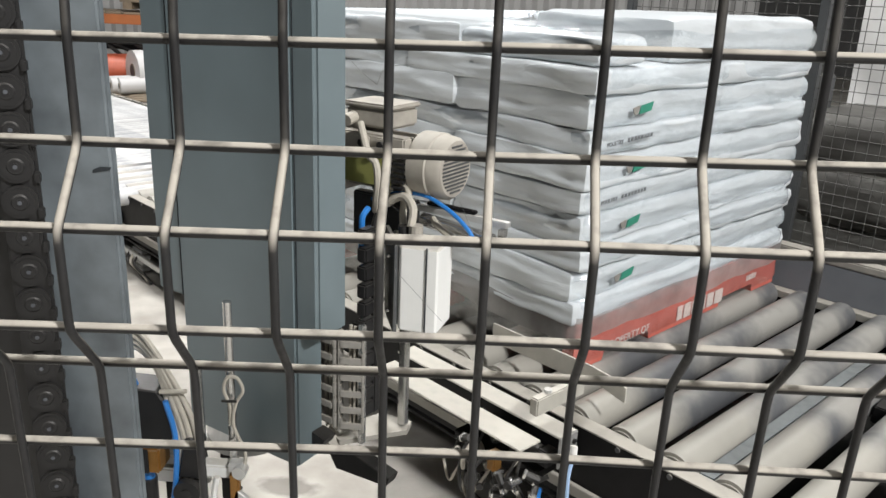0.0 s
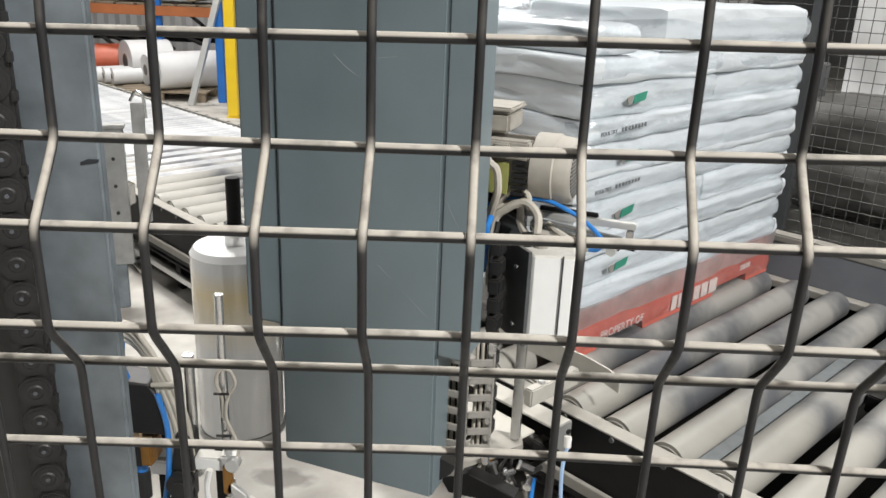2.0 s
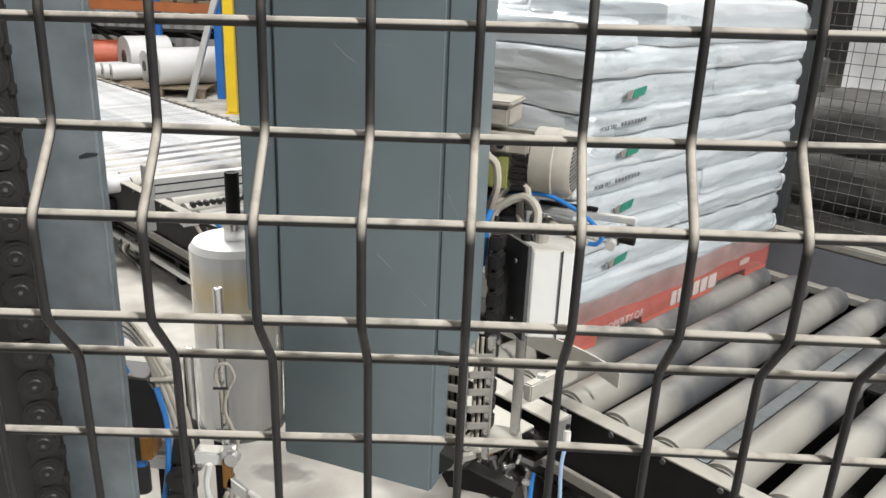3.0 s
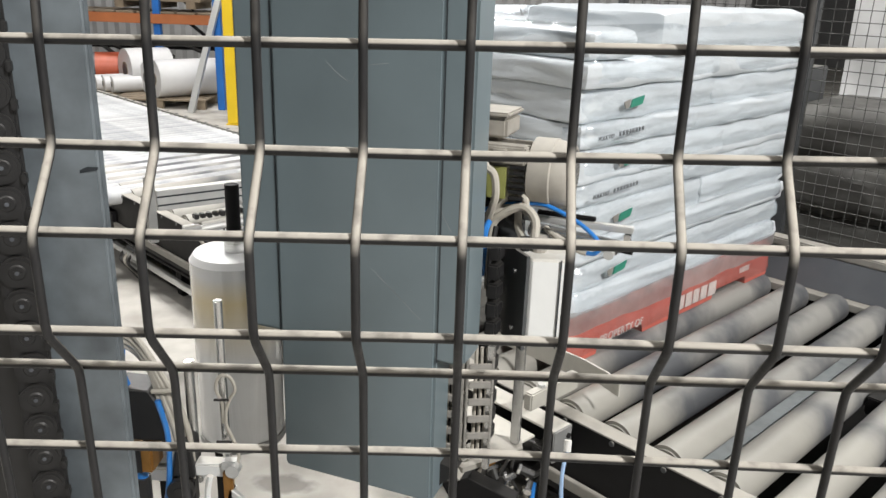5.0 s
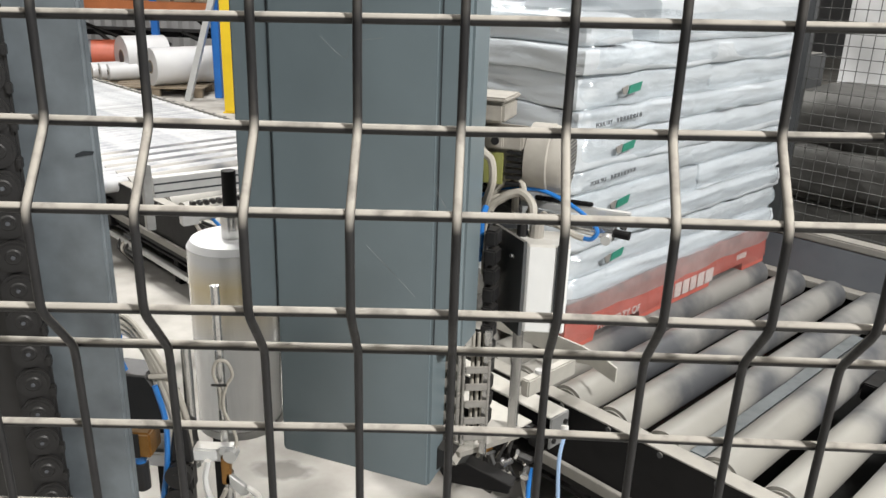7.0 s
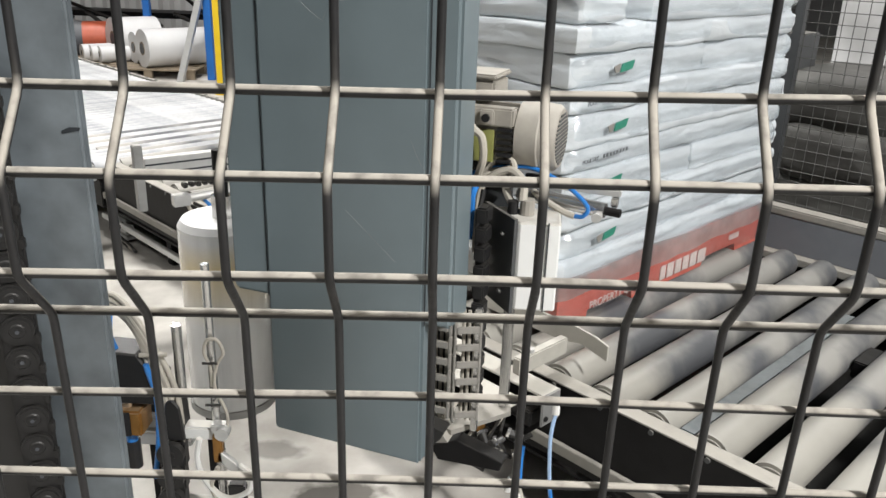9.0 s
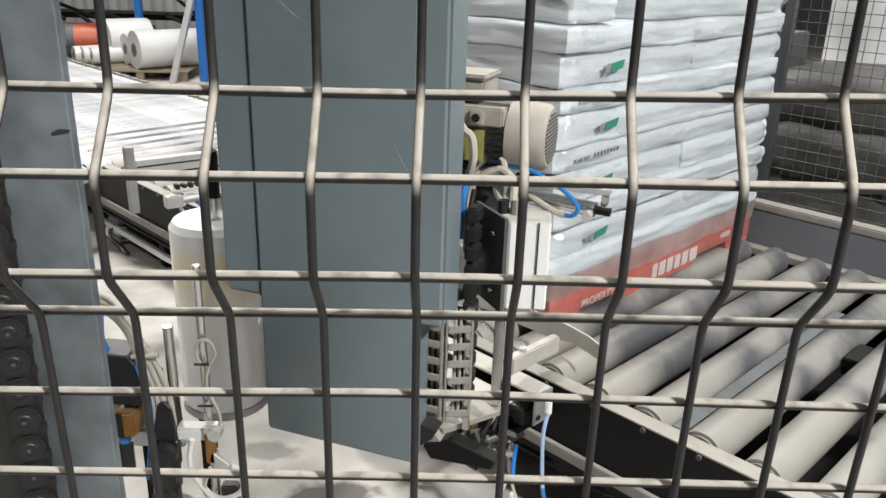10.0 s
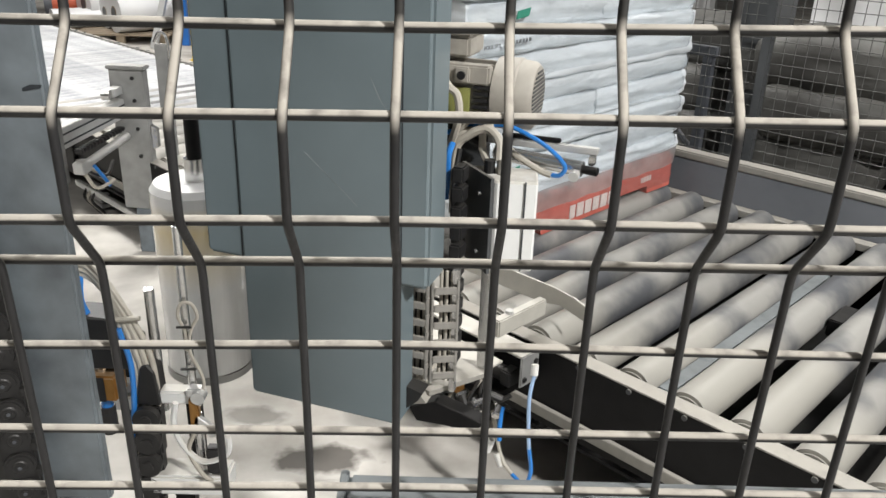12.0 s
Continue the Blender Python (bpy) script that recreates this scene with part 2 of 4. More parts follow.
def film_material():
    m = bpy.data.materials.new("clear_stretch_film")
    m.use_nodes = True
    nt = m.node_tree
    nt.nodes.clear()
    link = nt.links.new
    out = nt.nodes.new("ShaderNodeOutputMaterial")
    mix, tr, gl = nt.nodes.new("ShaderNodeMixShader"), nt.nodes.new("ShaderNodeBsdfTransparent"), nt.nodes.new("ShaderNodeBsdfGlossy")
    gl.inputs["Roughness"].default_value = 0.10
    gl.inputs["Color"].default_value = (0.9, 0.92, 0.93, 1)
    tr.inputs["Color"].default_value = (0.94, 0.95, 0.955, 1)
    fr = nt.nodes.new("ShaderNodeFresnel")
    fr.inputs["IOR"].default_value = 1.5
    ad = nt.nodes.new("ShaderNodeMath")
    ad.operation = "MULTIPLY_ADD"
    ad.inputs[1].default_value, ad.inputs[2].default_value = 1.1, 0.17
    link(fr.outputs[0], ad.inputs[0]), link(ad.outputs[0], mix.inputs[0])
    co, n = nt.nodes.new("ShaderNodeTexCoord"), nt.nodes.new("ShaderNodeTexNoise")
    mp = nt.nodes.new("ShaderNodeMapping")
    mp.inputs["Scale"].default_value = (6, 6, 14)
    n.inputs["Scale"].default_value, n.inputs["Detail"].default_value, n.inputs["Distortion"].default_value = 2.2, 5, 1.2
    bp = nt.nodes.new("ShaderNodeBump")
    bp.inputs["Strength"].default_value, bp.inputs["Distance"].default_value = 0.6, 0.010
    link(co.outputs["Object"], mp.inputs[0]), link(mp.outputs[0], n.inputs["Vector"]), link(n.outputs["Fac"], bp.inputs["Height"])
    link(bp.outputs[0], gl.inputs["Normal"])
    link(tr.outputs[0], mix.inputs[1]), link(gl.outputs[0], mix.inputs[2]), link(mix.outputs[0], out.inputs[0])
    return m


FILM = film_material()


def veil_material():
    """Loose, dusty film tail: half see-through grey."""
    m = material("dusty_film_tail", (0.36, 0.35, 0.34), 0.35, grain=0.2, scale=12, patch=5, coat=0.3, sharp=0.12)
    b = m.node_tree.nodes["Principled BSDF"]
    b.inputs["Alpha"].default_value = 0.62
    return m


VEIL = veil_material()

# ---- building helpers ----
HALL = 0.82  # size of one plan unit of the hall behind the guard fence, in metres
EYE_AT = Vector((0.018, 0.02, 1.635))  # the point of the plan that keeps its place


def at(p):
    """A place of the hall's plan, in metres."""
    return EYE_AT + (Vector(p) - EYE_AT) * HALL


def thing(name, label, category, p=(0, 0, 0), rz=0.0, group="", kind=""):
    ob = new(name)
    ob.empty_display_size = 0.1
    ob.matrix_basis = Matrix.Translation(at(p)) @ pose(0, 0, 0, 0, 0, rz)
    return tagged(ob, label, category, group, kind)


def part(name, bm, mat, parent, label="", size=HALL, smooth=False):
    """Links a bmesh, drawn in plan units in its thing's space, as one mesh object."""
    if size != 1:
        bmesh.ops.scale(bm, vec=(size,) * 3, verts=bm.verts)
    bmesh.ops.recalc_face_normals(bm, faces=bm.faces)
    me = bpy.data.meshes.new(name)
    bm.to_mesh(me)
    bm.free()
    me.materials.append(mat)
    if smooth:
        for p in me.polygons:
            p.use_smooth = True
        me.set_sharp_from_angle(angle=radians(38))
    ob = new(name, me)
    if parent is not None:
        ob.parent = parent
    return tagged(ob, label)


def piece(name, me, parent, m=None):
    ob = new(name, me)
    ob.parent = parent
    if m is not None:
        ob.matrix_basis = m
    return ob


def mesh_of(name, bm, mat, size=HALL, smooth=False):
    bmesh.ops.scale(bm, vec=(size,) * 3, verts=bm.verts)
    bmesh.ops.recalc_face_normals(bm, faces=bm.faces)
    me = bpy.data.meshes.new(name)
    bm.to_mesh(me)
    bm.free()
    me.materials.append(mat)
    if smooth:
        for p in me.polygons:
            p.use_smooth = True
        me.set_sharp_from_angle(angle=radians(38))
    return me


def box(lo, hi, bevel=0.004, bm=None, m=None, seg=2):
    """A bevelled block between two corners, added to bm."""
    bm = bm or bmesh.new()
    lo, hi = Vector(lo), Vector(hi)
    r = bmesh.ops.create_cube(bm, size=1, matrix=Matrix.Translation((lo + hi) / 2) @ Matrix.Diagonal((*(hi - lo), 1)))
    vs = r["verts"]
    if bevel:
        es = list({e for v in vs for e in v.link_edges})
        out = bmesh.ops.bevel(bm, geom=es, offset=bevel, segments=seg, affect="EDGES", clamp_overlap=True)
        vs = out["verts"] if not m else list({v for f in out["faces"] for v in f.verts} | {v for v in out["verts"]})
    if m:
        fresh = set(vs)
        stack = list(vs)
        while stack:
            for e in stack.pop().link_edges:
                for v in e.verts:
                    if v not in fresh:
                        fresh.add(v), stack.append(v)
        bmesh.ops.transform(bm, matrix=m, verts=list(fresh))
    return bm


def rod(a, b, r, bm=None, n=20, r2=None, caps=True):
    """A round bar from a to b, added to bm."""
    bm = bm or bmesh.new()
    a, b = Vector(a), Vector(b)
    m = Matrix.Translation((a + b) / 2) @ (b - a).to_track_quat("Z", "Y").to_matrix().to_4x4()
    bmesh.ops.create_cone(bm, cap_ends=caps, segments=n, radius1=r, radius2=r if r2 is None else r2, depth=(b - a).length, matrix=m)
    return bm


def hull(points, lo, hi, axis, bm=None, bevel=0.0):
    """A plate: an outline in two axes, thick along the third."""
    bm = bm or bmesh.new()
    put = {"x": lambda a, b, c: (c, a, b), "y": lambda a, b, c: (a, c, b), "z": lambda a, b, c: (a, b, c)}[axis]
    low = [bm.verts.new(put(a, b, lo)) for a, b in points]
    top = [bm.verts.new(put(a, b, hi)) for a, b in points]
    n = len(points)
    bm.faces.new(low), bm.faces.new(top)
    for i in range(n):
        bm.faces.new((low[i], low[(i + 1) % n], top[(i + 1) % n], top[i]))
    if bevel:
        bmesh.ops.bevel(bm, geom=[e for e in bm.edges], offset=bevel, segments=1, affect="EDGES", clamp_overlap=True)
    return bm


def smooth_line(pts, steps=8):
    """A Catmull-Rom line through points."""
    pts = [Vector(p) for p in pts]
    q = [2 * pts[0] - pts[1]] + pts + [2 * pts[-1] - pts[-2]]
    out = []
    for i in range(1, len(q) - 2):
        a, b, c, d = q[i - 1:i + 3]
        for k in range(steps):
            t = k / steps
            out.append(0.5 * (2 * b + (c - a) * t + (2 * a - 5 * b + 4 * c - d) * t * t + (3 * b - a - 3 * c + d) * t ** 3))
    return out + [pts[-1]]


def tube(pts, r, bm=None, n=8, curved=True, steps=8):
    """A hose or wire along a line of points."""
    bm = bm or bmesh.new()
    line = smooth_line(pts, steps) if curved else [Vector(p) for p in pts]
    side = None
    rings = []
    for i, p in enumerate(line):
        d = (line[min(i + 1, len(line) - 1)] - line[max(i - 1, 0)]).normalized()
        side = (side - d * side.dot(d)).normalized() if side else d.orthogonal().normalized()
        up = d.cross(side)
        rings.append([bm.verts.new(p + (side * math.cos(2 * math.pi * k / n) + up * math.sin(2 * math.pi * k / n)) * r) for k in range(n)])
    for a, b in zip(rings, rings[1:]):
        for k in range(n):
            bm.faces.new((a[k], a[(k + 1) % n], b[(k + 1) % n], b[k]))
    bm.faces.new(rings[0]), bm.faces.new(rings[-1])
    return bm


def letters(words, height, mat, parent, m, label=""):
    """Flat printed words as one mesh."""
    c = bpy.data.curves.new("words", "FONT")
    c.body, c.size, c.extrude, c.align_x = words, height * 1.4 * HALL, 0.0008, "LEFT"
    o = bpy.data.objects.new("words", c)
    scene.collection.objects.link(o)
    me = bpy.data.meshes.new_from_object(o.evaluated_get(bpy.context.evaluated_depsgraph_get()))
    bpy.data.objects.remove(o)
    me.materials.append(mat)
    ob = piece("lettering", me, parent, m)
    return tagged(ob, label)


# ---- the hall ----
FLOOR_Z = -0.02
bm = bmesh.new()
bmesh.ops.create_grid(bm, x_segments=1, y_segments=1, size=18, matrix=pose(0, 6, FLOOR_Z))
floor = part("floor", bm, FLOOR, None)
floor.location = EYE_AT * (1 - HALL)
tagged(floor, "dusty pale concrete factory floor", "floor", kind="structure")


def hall_plate(name, lo, hi, mat, label, category):
    ob = part(name, box(lo, hi, 0), mat, None)
    ob.location = EYE_AT * (1 - HALL)
    return tagged(ob, label, category, kind="structure")


# plain walls and ceiling added to close the hall; dark grey cuts bounce light
hall_plate("wall_north", (-16, 19.5, FLOOR_Z), (14, 19.7, 7), WALL_DIM, "plain dull grey wall added to close the hall", "wall")
hall_plate("wall_south", (-16, -7.7, FLOOR_Z), (14, -7.5, 7), WALL_DIM, "plain dull grey wall added to close the hall", "wall")
hall_plate("wall_west", (-16.2, -7.5, FLOOR_Z), (-16, 19.5, 7), WALL_DIM, "plain dull grey wall added to close the hall", "wall")
hall_plate("wall_east", (14, -7.5, FLOOR_Z), (14.2, 19.5, 7), WALL_DIM, "plain dull grey wall added to close the hall", "wall")
hall_plate("ceiling", (-16, -7.5, 7), (14, 19.5, 7.2), WALL_DIM, "plain dull grey ceiling added to close the hall", "ceiling")


# ---- the guard fence in front of the camera ----
def wire_fence():
    fence = new("mesh_fence")
    fence.location = (0, 0.404, 1.45)
    tagged(fence, "dusty galvanised welded wire mesh guard panel with pressed ribs", "fence")
    rows = [(2.02, 0.0), (1.97, 0.0), (1.92, 0.0), (1.87, 0.0), (1.82, 0.0), (1.77, 0.0), (1.72, 0.0), (1.67, 0.0), (1.62, -0.004), (1.5702, -0.004), (1.5336, -0.032), (1.4850, -0.031),
            (1.4533, -0.005), (1.402, -0.003), (1.347, -0.001), (1.306, 0.0), (1.25, 0.001), (1.20, 0.001), (1.15, 0.001)] + [(1.10 - 0.05 * k, 0.001) for k in range(15)]

    def tilt(x, z):
        return (0.015 if z > 1.49 else 0.028) * x if x < 0 else (0.017 if z > 1.49 else 0.010) * x

    view_shift = {-3: 0.0008, -2: 0.0018, -1: 0.0013, 0: 0.0005, 3: 0.0006}  # sideways shifts that fit these wires to the camera's view
    for k in range(-11, 12):
        x = 0.05 * k + view_shift.get(k, 0.0)
        line = [(x, -0.0028, 2.06 - 1.45)] + [(x, y - 0.0028, z - 1.45 + tilt(x, z)) for z, y in rows] + [(x, 0.0032, 0.34 - 1.45)]
        pts = []
        for i, p in enumerate(line):
            p = Vector(p)
            if 0 < i < len(line) - 1:
                a, b = Vector(line[i - 1]), Vector(line[i + 1])
                pts += [p + (a - p).normalized() * 0.006, p + ((a - p).normalized() + (b - p).normalized()) * 0.0012, p + (b - p).normalized() * 0.006]
            else:
                pts.append(p)
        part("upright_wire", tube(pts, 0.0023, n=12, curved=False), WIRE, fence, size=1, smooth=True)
    for i, (z, y) in enumerate(rows):
        sag = 0.0006 * math.sin(i * 2.3)
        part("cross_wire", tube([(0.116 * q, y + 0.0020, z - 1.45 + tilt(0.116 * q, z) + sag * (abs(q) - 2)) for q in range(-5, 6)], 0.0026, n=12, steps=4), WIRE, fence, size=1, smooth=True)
    for k, line in enumerate(([(-0.0666, 1.6112), (-0.0610, 1.6058), (-0.0547, 1.6012)], [(-0.0547, 1.6012), (-0.0506, 1.6091), (-0.0373, 1.6114)],
                              [(-0.0450, 1.5094), (-0.0333, 1.4970), (-0.0199, 1.4825)], [(-0.0129, 1.5464), (-0.0090, 1.5370), (-0.0054, 1.5307)])):
        part("cobweb_thread", tube([(x, -0.003, z - 1.45) for x, z in line], 0.00010, n=5, steps=4), COBWEB, fence, "fine pale cobweb thread", size=1)
    for x in (-0.6, 0.6):
        part("post", box((x - 0.02, -0.02, -1.172), (x + 0.02, 0.02, 0.65), 0.002), MAST_OLD, fence, size=1)
    return fence


wire_fence()
bar = new("fence_rail")
bar.location = (0.214, 0.426, 1.2695)
tagged(bar, "grey steel box rail fixed behind the mesh fence", "rail")
part("tube", box((-0.245, -0.012, -0.02), (0.4, 0.02, 0.014), 0.002), RAIL_PAINT, bar, size=1)
part("end_plate", box((-0.251, -0.014, -0.022), (-0.2455, 0.022, 0.0155), 0.001), RAIL_PAINT, bar, size=1)

# ---- the pallet conveyor ----
ORIGIN, HEADING = Vector((0.552, 1.935, 0)), 135.7
TOP = 0.475  # roller tops
ROLLERS = []


def conveyor():
    c = thing("roller_conveyor", "dusty powered pallet roller conveyor with black side plates", "conveyor", ORIGIN, HEADING)
    # x runs along the conveyor, y from the far rail (negative) to the near rail
    R, pitch, first = 0.058, 0.1650, -0.020
    bm = rod((0, -1.555, 0), (0, -0.004, 0), R, n=28)
    bm2 = rod((0, -0.006, 0), (0, 0.001, 0), R * 0.82, bm, n=20)
    roller = mesh_of("roller", bm2, ROLLER, smooth=True)
    for k in range(-10, 26):
        spot = Matrix.Translation(((first + k * pitch) * HALL, 0, (TOP - R) * HALL)) @ pose(0, 0, 0, 0, 17 * k, 0)
        ROLLERS.append((piece("roller", roller, c, spot), spot))
    near = bmesh.new()
    box((-1.75, 0.003, TOP - 0.022), (4.3, 0.058, TOP - 0.017), 0.001, near)
    part("rail_flange", near, RAIL, c, "dusty cream top flange")
    part("side_plate", box((-1.75, 0.048, 0.20), (4.3, 0.057, TOP - 0.0225), 0.001), BLACK_STEEL, c)
    part("foot_angle", box((-1.75, 0.0575, 0.235), (4.3, 0.075, 0.27), 0.002), RAIL, c)
    for y0, y1 in ((-1.615, -1.557),):
        part("rail_flange", box((-1.75, y0, TOP - 0.06), (4.3, y1, TOP - 0.03), 0.002), RAIL, c)
        part("side_plate", box((-1.75, y0, 0.10), (4.3, y0 + 0.008, TOP - 0.061), 0.001), BLACK_STEEL, c)
    part("guard_plate", hull([(-1.618, TOP - 0.03), (-1.66, TOP + 0.109), (-1.665, TOP + 0.109), (-1.623, TOP - 0.03)], -1.75, 4.3, "x"), GUARD, c, "slate grey side guard plate")
    part("guard_top", box((-1.75, -1.73, TOP + 0.110), (4.3, -1.655, TOP + 0.145), 0.006), RAIL, c, "dusty cream guard rail")
    part("under_tray", box((-1.75, -1.55, 0.16), (4.3, 0.04, 0.17), 0), BLACK_STEEL, c)
    bolt = mesh_of("bolt", rod((0, 0.0575, 0), (0, 0.062, 0), 0.008, n=10), BOX_DARK)
    for k in range(-10, 26):
        piece("bolt", bolt, c, Matrix.Translation(((k * pitch - 0.047) * HALL, 0, (TOP - 0.031) * HALL)))
    # a flat stop bar lies between two rollers, short wear pegs stand along the near rail
    part("stop_bar", box((-0.128, -1.16, 0.405), (-0.082, -0.03, 0.438), 0.003), RAIL_PAINT, c, "dull grey flat stop bar")
    part("stop_block", box((-0.30, -0.95, 0.38), (-0.25, -0.80, 0.44), 0.004), BLACK_STEEL, c)
    peg = mesh_of("wear_peg", rod((0, -0.055, 0), (0, -0.006, 0.004), 0.0025, n=6), BOX_WHITE)
    for k in range(-6, 3):
        for j in range(3):
            piece("wear_peg", peg, c, Matrix.Translation(((first + (k + 0.40 + 0.10 * j) * pitch) * HALL, 0, (0.405 + 0.006 * j) * HALL)))
    for k in range(-2, 6):
        for y in (-1.60, -0.24):
            part("leg", box((k * 0.8 - 0.03, y - 0.02, FLOOR_Z), (k * 0.8 + 0.03, y + 0.02, 0.2), 0.003), BLACK_STEEL, c)
    return c


conveyor()


# ---- the wrapped pallet of sacks ----
def sack_bmesh(lx, ly, lz, seed, round_x=0.04, round_y=0.04, centre=(0, 0, 0), flat=0.36):
    """A full sack pressed into a stack: a rounded block with slack, creased cloth."""
    bm = bmesh.new()
    bmesh.ops.create_cube(bm, size=2)
    bmesh.ops.subdivide_edges(bm, edges=bm.edges[:], cuts=15, use_grid_fill=True)
    rng = random.Random(seed)
    ox = Vector((rng.uniform(0, 40), rng.uniform(0, 40), rng.uniform(0, 40)))
    half = Vector((lx, ly, lz)) / 2
    rv = Vector((round_x, round_y, lz * flat))
    ox += Vector(centre)
    for v in bm.verts:
        p = Vector((v.co.x * half.x, v.co.y * half.y, v.co.z * half.z))
        core = Vector([max(-h + r, min(h - r, c)) for c, h, r in zip(p, half, rv)])
        d = Vector([(a - b) / r for a, b, r in zip(p, core, rv)])
        d = d.normalized() if d.length > 1e-6 else d
        q = core + Vector([a * r for a, r in zip(d, rv)])
        big = noise.noise(q * 3.1 + ox) * 0.016 + noise.noise(q * 8.0 + ox) * 0.008
        out = Vector((q.x / half.x, q.y / half.y, 0))
        out = out.normalized() if out.length > 0.05 else Vector((0, 0, 0))
        crease = noise.noise(Vector((q.x * 7, q.y * 7, q.z * 40)) + ox) * 0.009
        q += out * (big + crease)
        q.z += noise.noise(Vector((q.x * 3, q.y * 3, 0)) + ox) * 0.012 + noise.noise(Vector((q.x * 9, q.y * 9, 3.0)) + ox) * 0.006
        v.co = q
    return bm


LAYER, SIDE = 0.0905, 1.40
LOAD_AT = (0.455, 0.158)  # along and across the conveyor, the load's near corner


def pallet_load():
    o = ORIGIN + Vector((math.cos(radians(HEADING)), math.sin(radians(HEADING)), 0)) * LOAD_AT[0] + Vector((math.cos(radians(HEADING - 90)), math.sin(radians(HEADING - 90)), 0)) * LOAD_AT[1]
    load = thing("pallet_load", "stretch-wrapped stack of white feed sacks on a red timber pallet", "pallet load", (o.x, o.y, TOP), HEADING)
    # local x runs away along the conveyor, local -y across it
    H = 0.165
    deck = H - 0.022
    side = [(-1.40, 0), (-1.40, deck), (0, deck), (0, 0), (-0.16, 0), (-0.17, 0.035), (-0.43, 0.035), (-0.44, 0), (-0.93, 0), (-0.94, 0.035), (-1.2, 0.035), (-1.21, 0)]
    frame_part = part("pallet", hull(side, 0.0, 0.045, "x"), RED, load, "worn red painted timber pallet")
    for x in (0.66, 1.355):
        part("stringer", hull(side, x, x + 0.045, "x"), RED, frame_part)
    for k in range(9):
        y = -0.155 * k
        part("deck_board", box((0, y - 0.13, deck + 0.001), (1.40, y - 0.005, H), 0.003), RED, frame_part)
    # stencilled words and marks on the side board
    up = Matrix(((0, 0, -1, 0), (-1, 0, 0, 0), (0, 1, 0, 0), (0, 0, 0, 1)))
    letters("PROPERTY OF", 0.029, WHITE_PRINT, frame_part, Matrix.Translation((-0.003 * HALL, -0.175 * HALL, 0.034 * HALL)) @ up, "white stencilled words")
    mark = bmesh.new()
    y = -0.615
    for w in (0.038, 0.048, 0.046, 0.046, 0.050, 0.062):
        box((-0.004, y - w, 0.020), (-0.001, y, 0.078), 0.004, mark)
        y -= w + 0.009
    part("maker_mark", mark, WHITE_PRINT, frame_part, "white blocks of a stencilled mark")
    small = bmesh.new()
    y = -1.14
    for w in (0.014, 0.022, 0.018, 0.016):
        box((-0.004, y - w, 0.06), (-0.001, y, 0.085), 0.002, small)
        y -= w + 0.004
    part("small_mark", small, WHITE_PRINT, frame_part)
    # layers of five sacks, turned by turns
    z = H
    for layer in range(10):
        cut = (0.70, 0.82, 0.60, 0.76)[layer % 4] if layer < 9 else 0.50
        thick = LAYER * (1.16 if layer % 2 else 0.84)
        if layer % 2:
            spots = [(0.29, cut / 2, 0.56, cut), (0.29, (1.40 + cut) / 2, 0.56, 1.40 - cut), (0.99, 0.235, 0.83, 0.465), (0.99, 0.705, 0.83, 0.465), (0.99, 1.175, 0.83, 0.465)]
        else:
            spots = [(0.42, cut / 2, 0.83, cut), (0.42, (1.40 + cut) / 2, 0.83, 1.40 - cut), (1.12, 0.355, 0.56, 0.70), (1.12, 1.06, 0.56, 0.70)]
        for i, (x, yy, lx, ly) in enumerate(spots):
            high = thick
            if layer == 9:  # the top layer is not full: a slumped sack at the corner, a gap, one plump sack
                if i > 2:
                    continue
                yy, ly, high = ((0.10, 0.17, 0.080), (0.865, 0.96, 0.135), (yy, ly, 0.09))[i]
            bm = sack_bmesh(lx + 0.018, ly + 0.05, high * 1.12, layer, 0.030, 0.014, (x, -yy, 0), 0.25)
            lean = 0.018 * math.sin(layer * 1.7 + i)
            bmesh.ops.translate(bm, verts=bm.verts, vec=(x + 0.010 * math.sin(layer * 2.1), -yy + lean * 0.3, z + high / 2))
            part("sack", bm, BAG, load, smooth=True)
        z += thick
    # green tags sewn into every second seam, and a printed line
    for k in range(4):
        zz = 0.776 + 0.18 * k - TOP
        tag = hull([(-0.190, zz + 0.010), (-0.256, zz + 0.019), (-0.246, zz - 0.008), (-0.184, zz - 0.015)], -0.022, -0.019, "x")
        part("tag", tag, GREEN, load, "small green sewn tag")
        fold = hull([(-0.150, zz + 0.004), (-0.184, zz + 0.012), (-0.178, zz - 0.014), (-0.160, zz - 0.016)], -0.021, -0.0185, "x")
        part("tag_fold", fold, CHAIN_GREY, load, "grey folded back of the tag")
    for zz, words in ((1.040, "POULTRY"), (1.216, "POULTRY")):
        letters(words, 0.0135, PRINT, load, Matrix.Translation((-0.030 * HALL, -0.022 * HALL, (zz - TOP) * HALL)) @ up @ pose(0, 0, 0, 0, 0, 3), "dark printed words")
        dash = bmesh.new()
        y = -0.125
        for k, w in enumerate((0.011, 0.012, 0.012, 0.010, 0.012, 0.011, 0.010, 0.012)):
            rise = 0.006 + 0.0008 * k
            box((-0.031, y - w, zz - TOP + rise), (-0.029, y, zz - TOP + rise + 0.0135), 0.001, dash)
            y -= w + 0.006
        part("print_bars", dash, PRINT, load)
    # film drawn round the stack
    bm = bmesh.new()
    rings = []
    zs = [0.03 + (z - 0.03) * i / 84 for i in range(85)]
    loop = []
    a, b, r = -0.014, SIDE + 0.014, 0.06
    for cx, cy, start in ((b - r, b - r, 0), (a + r, b - r, 90), (a + r, a + r, 180), (b - r, a + r, 270)):
        for k in range(7):
            w = radians(start + 15 * k)
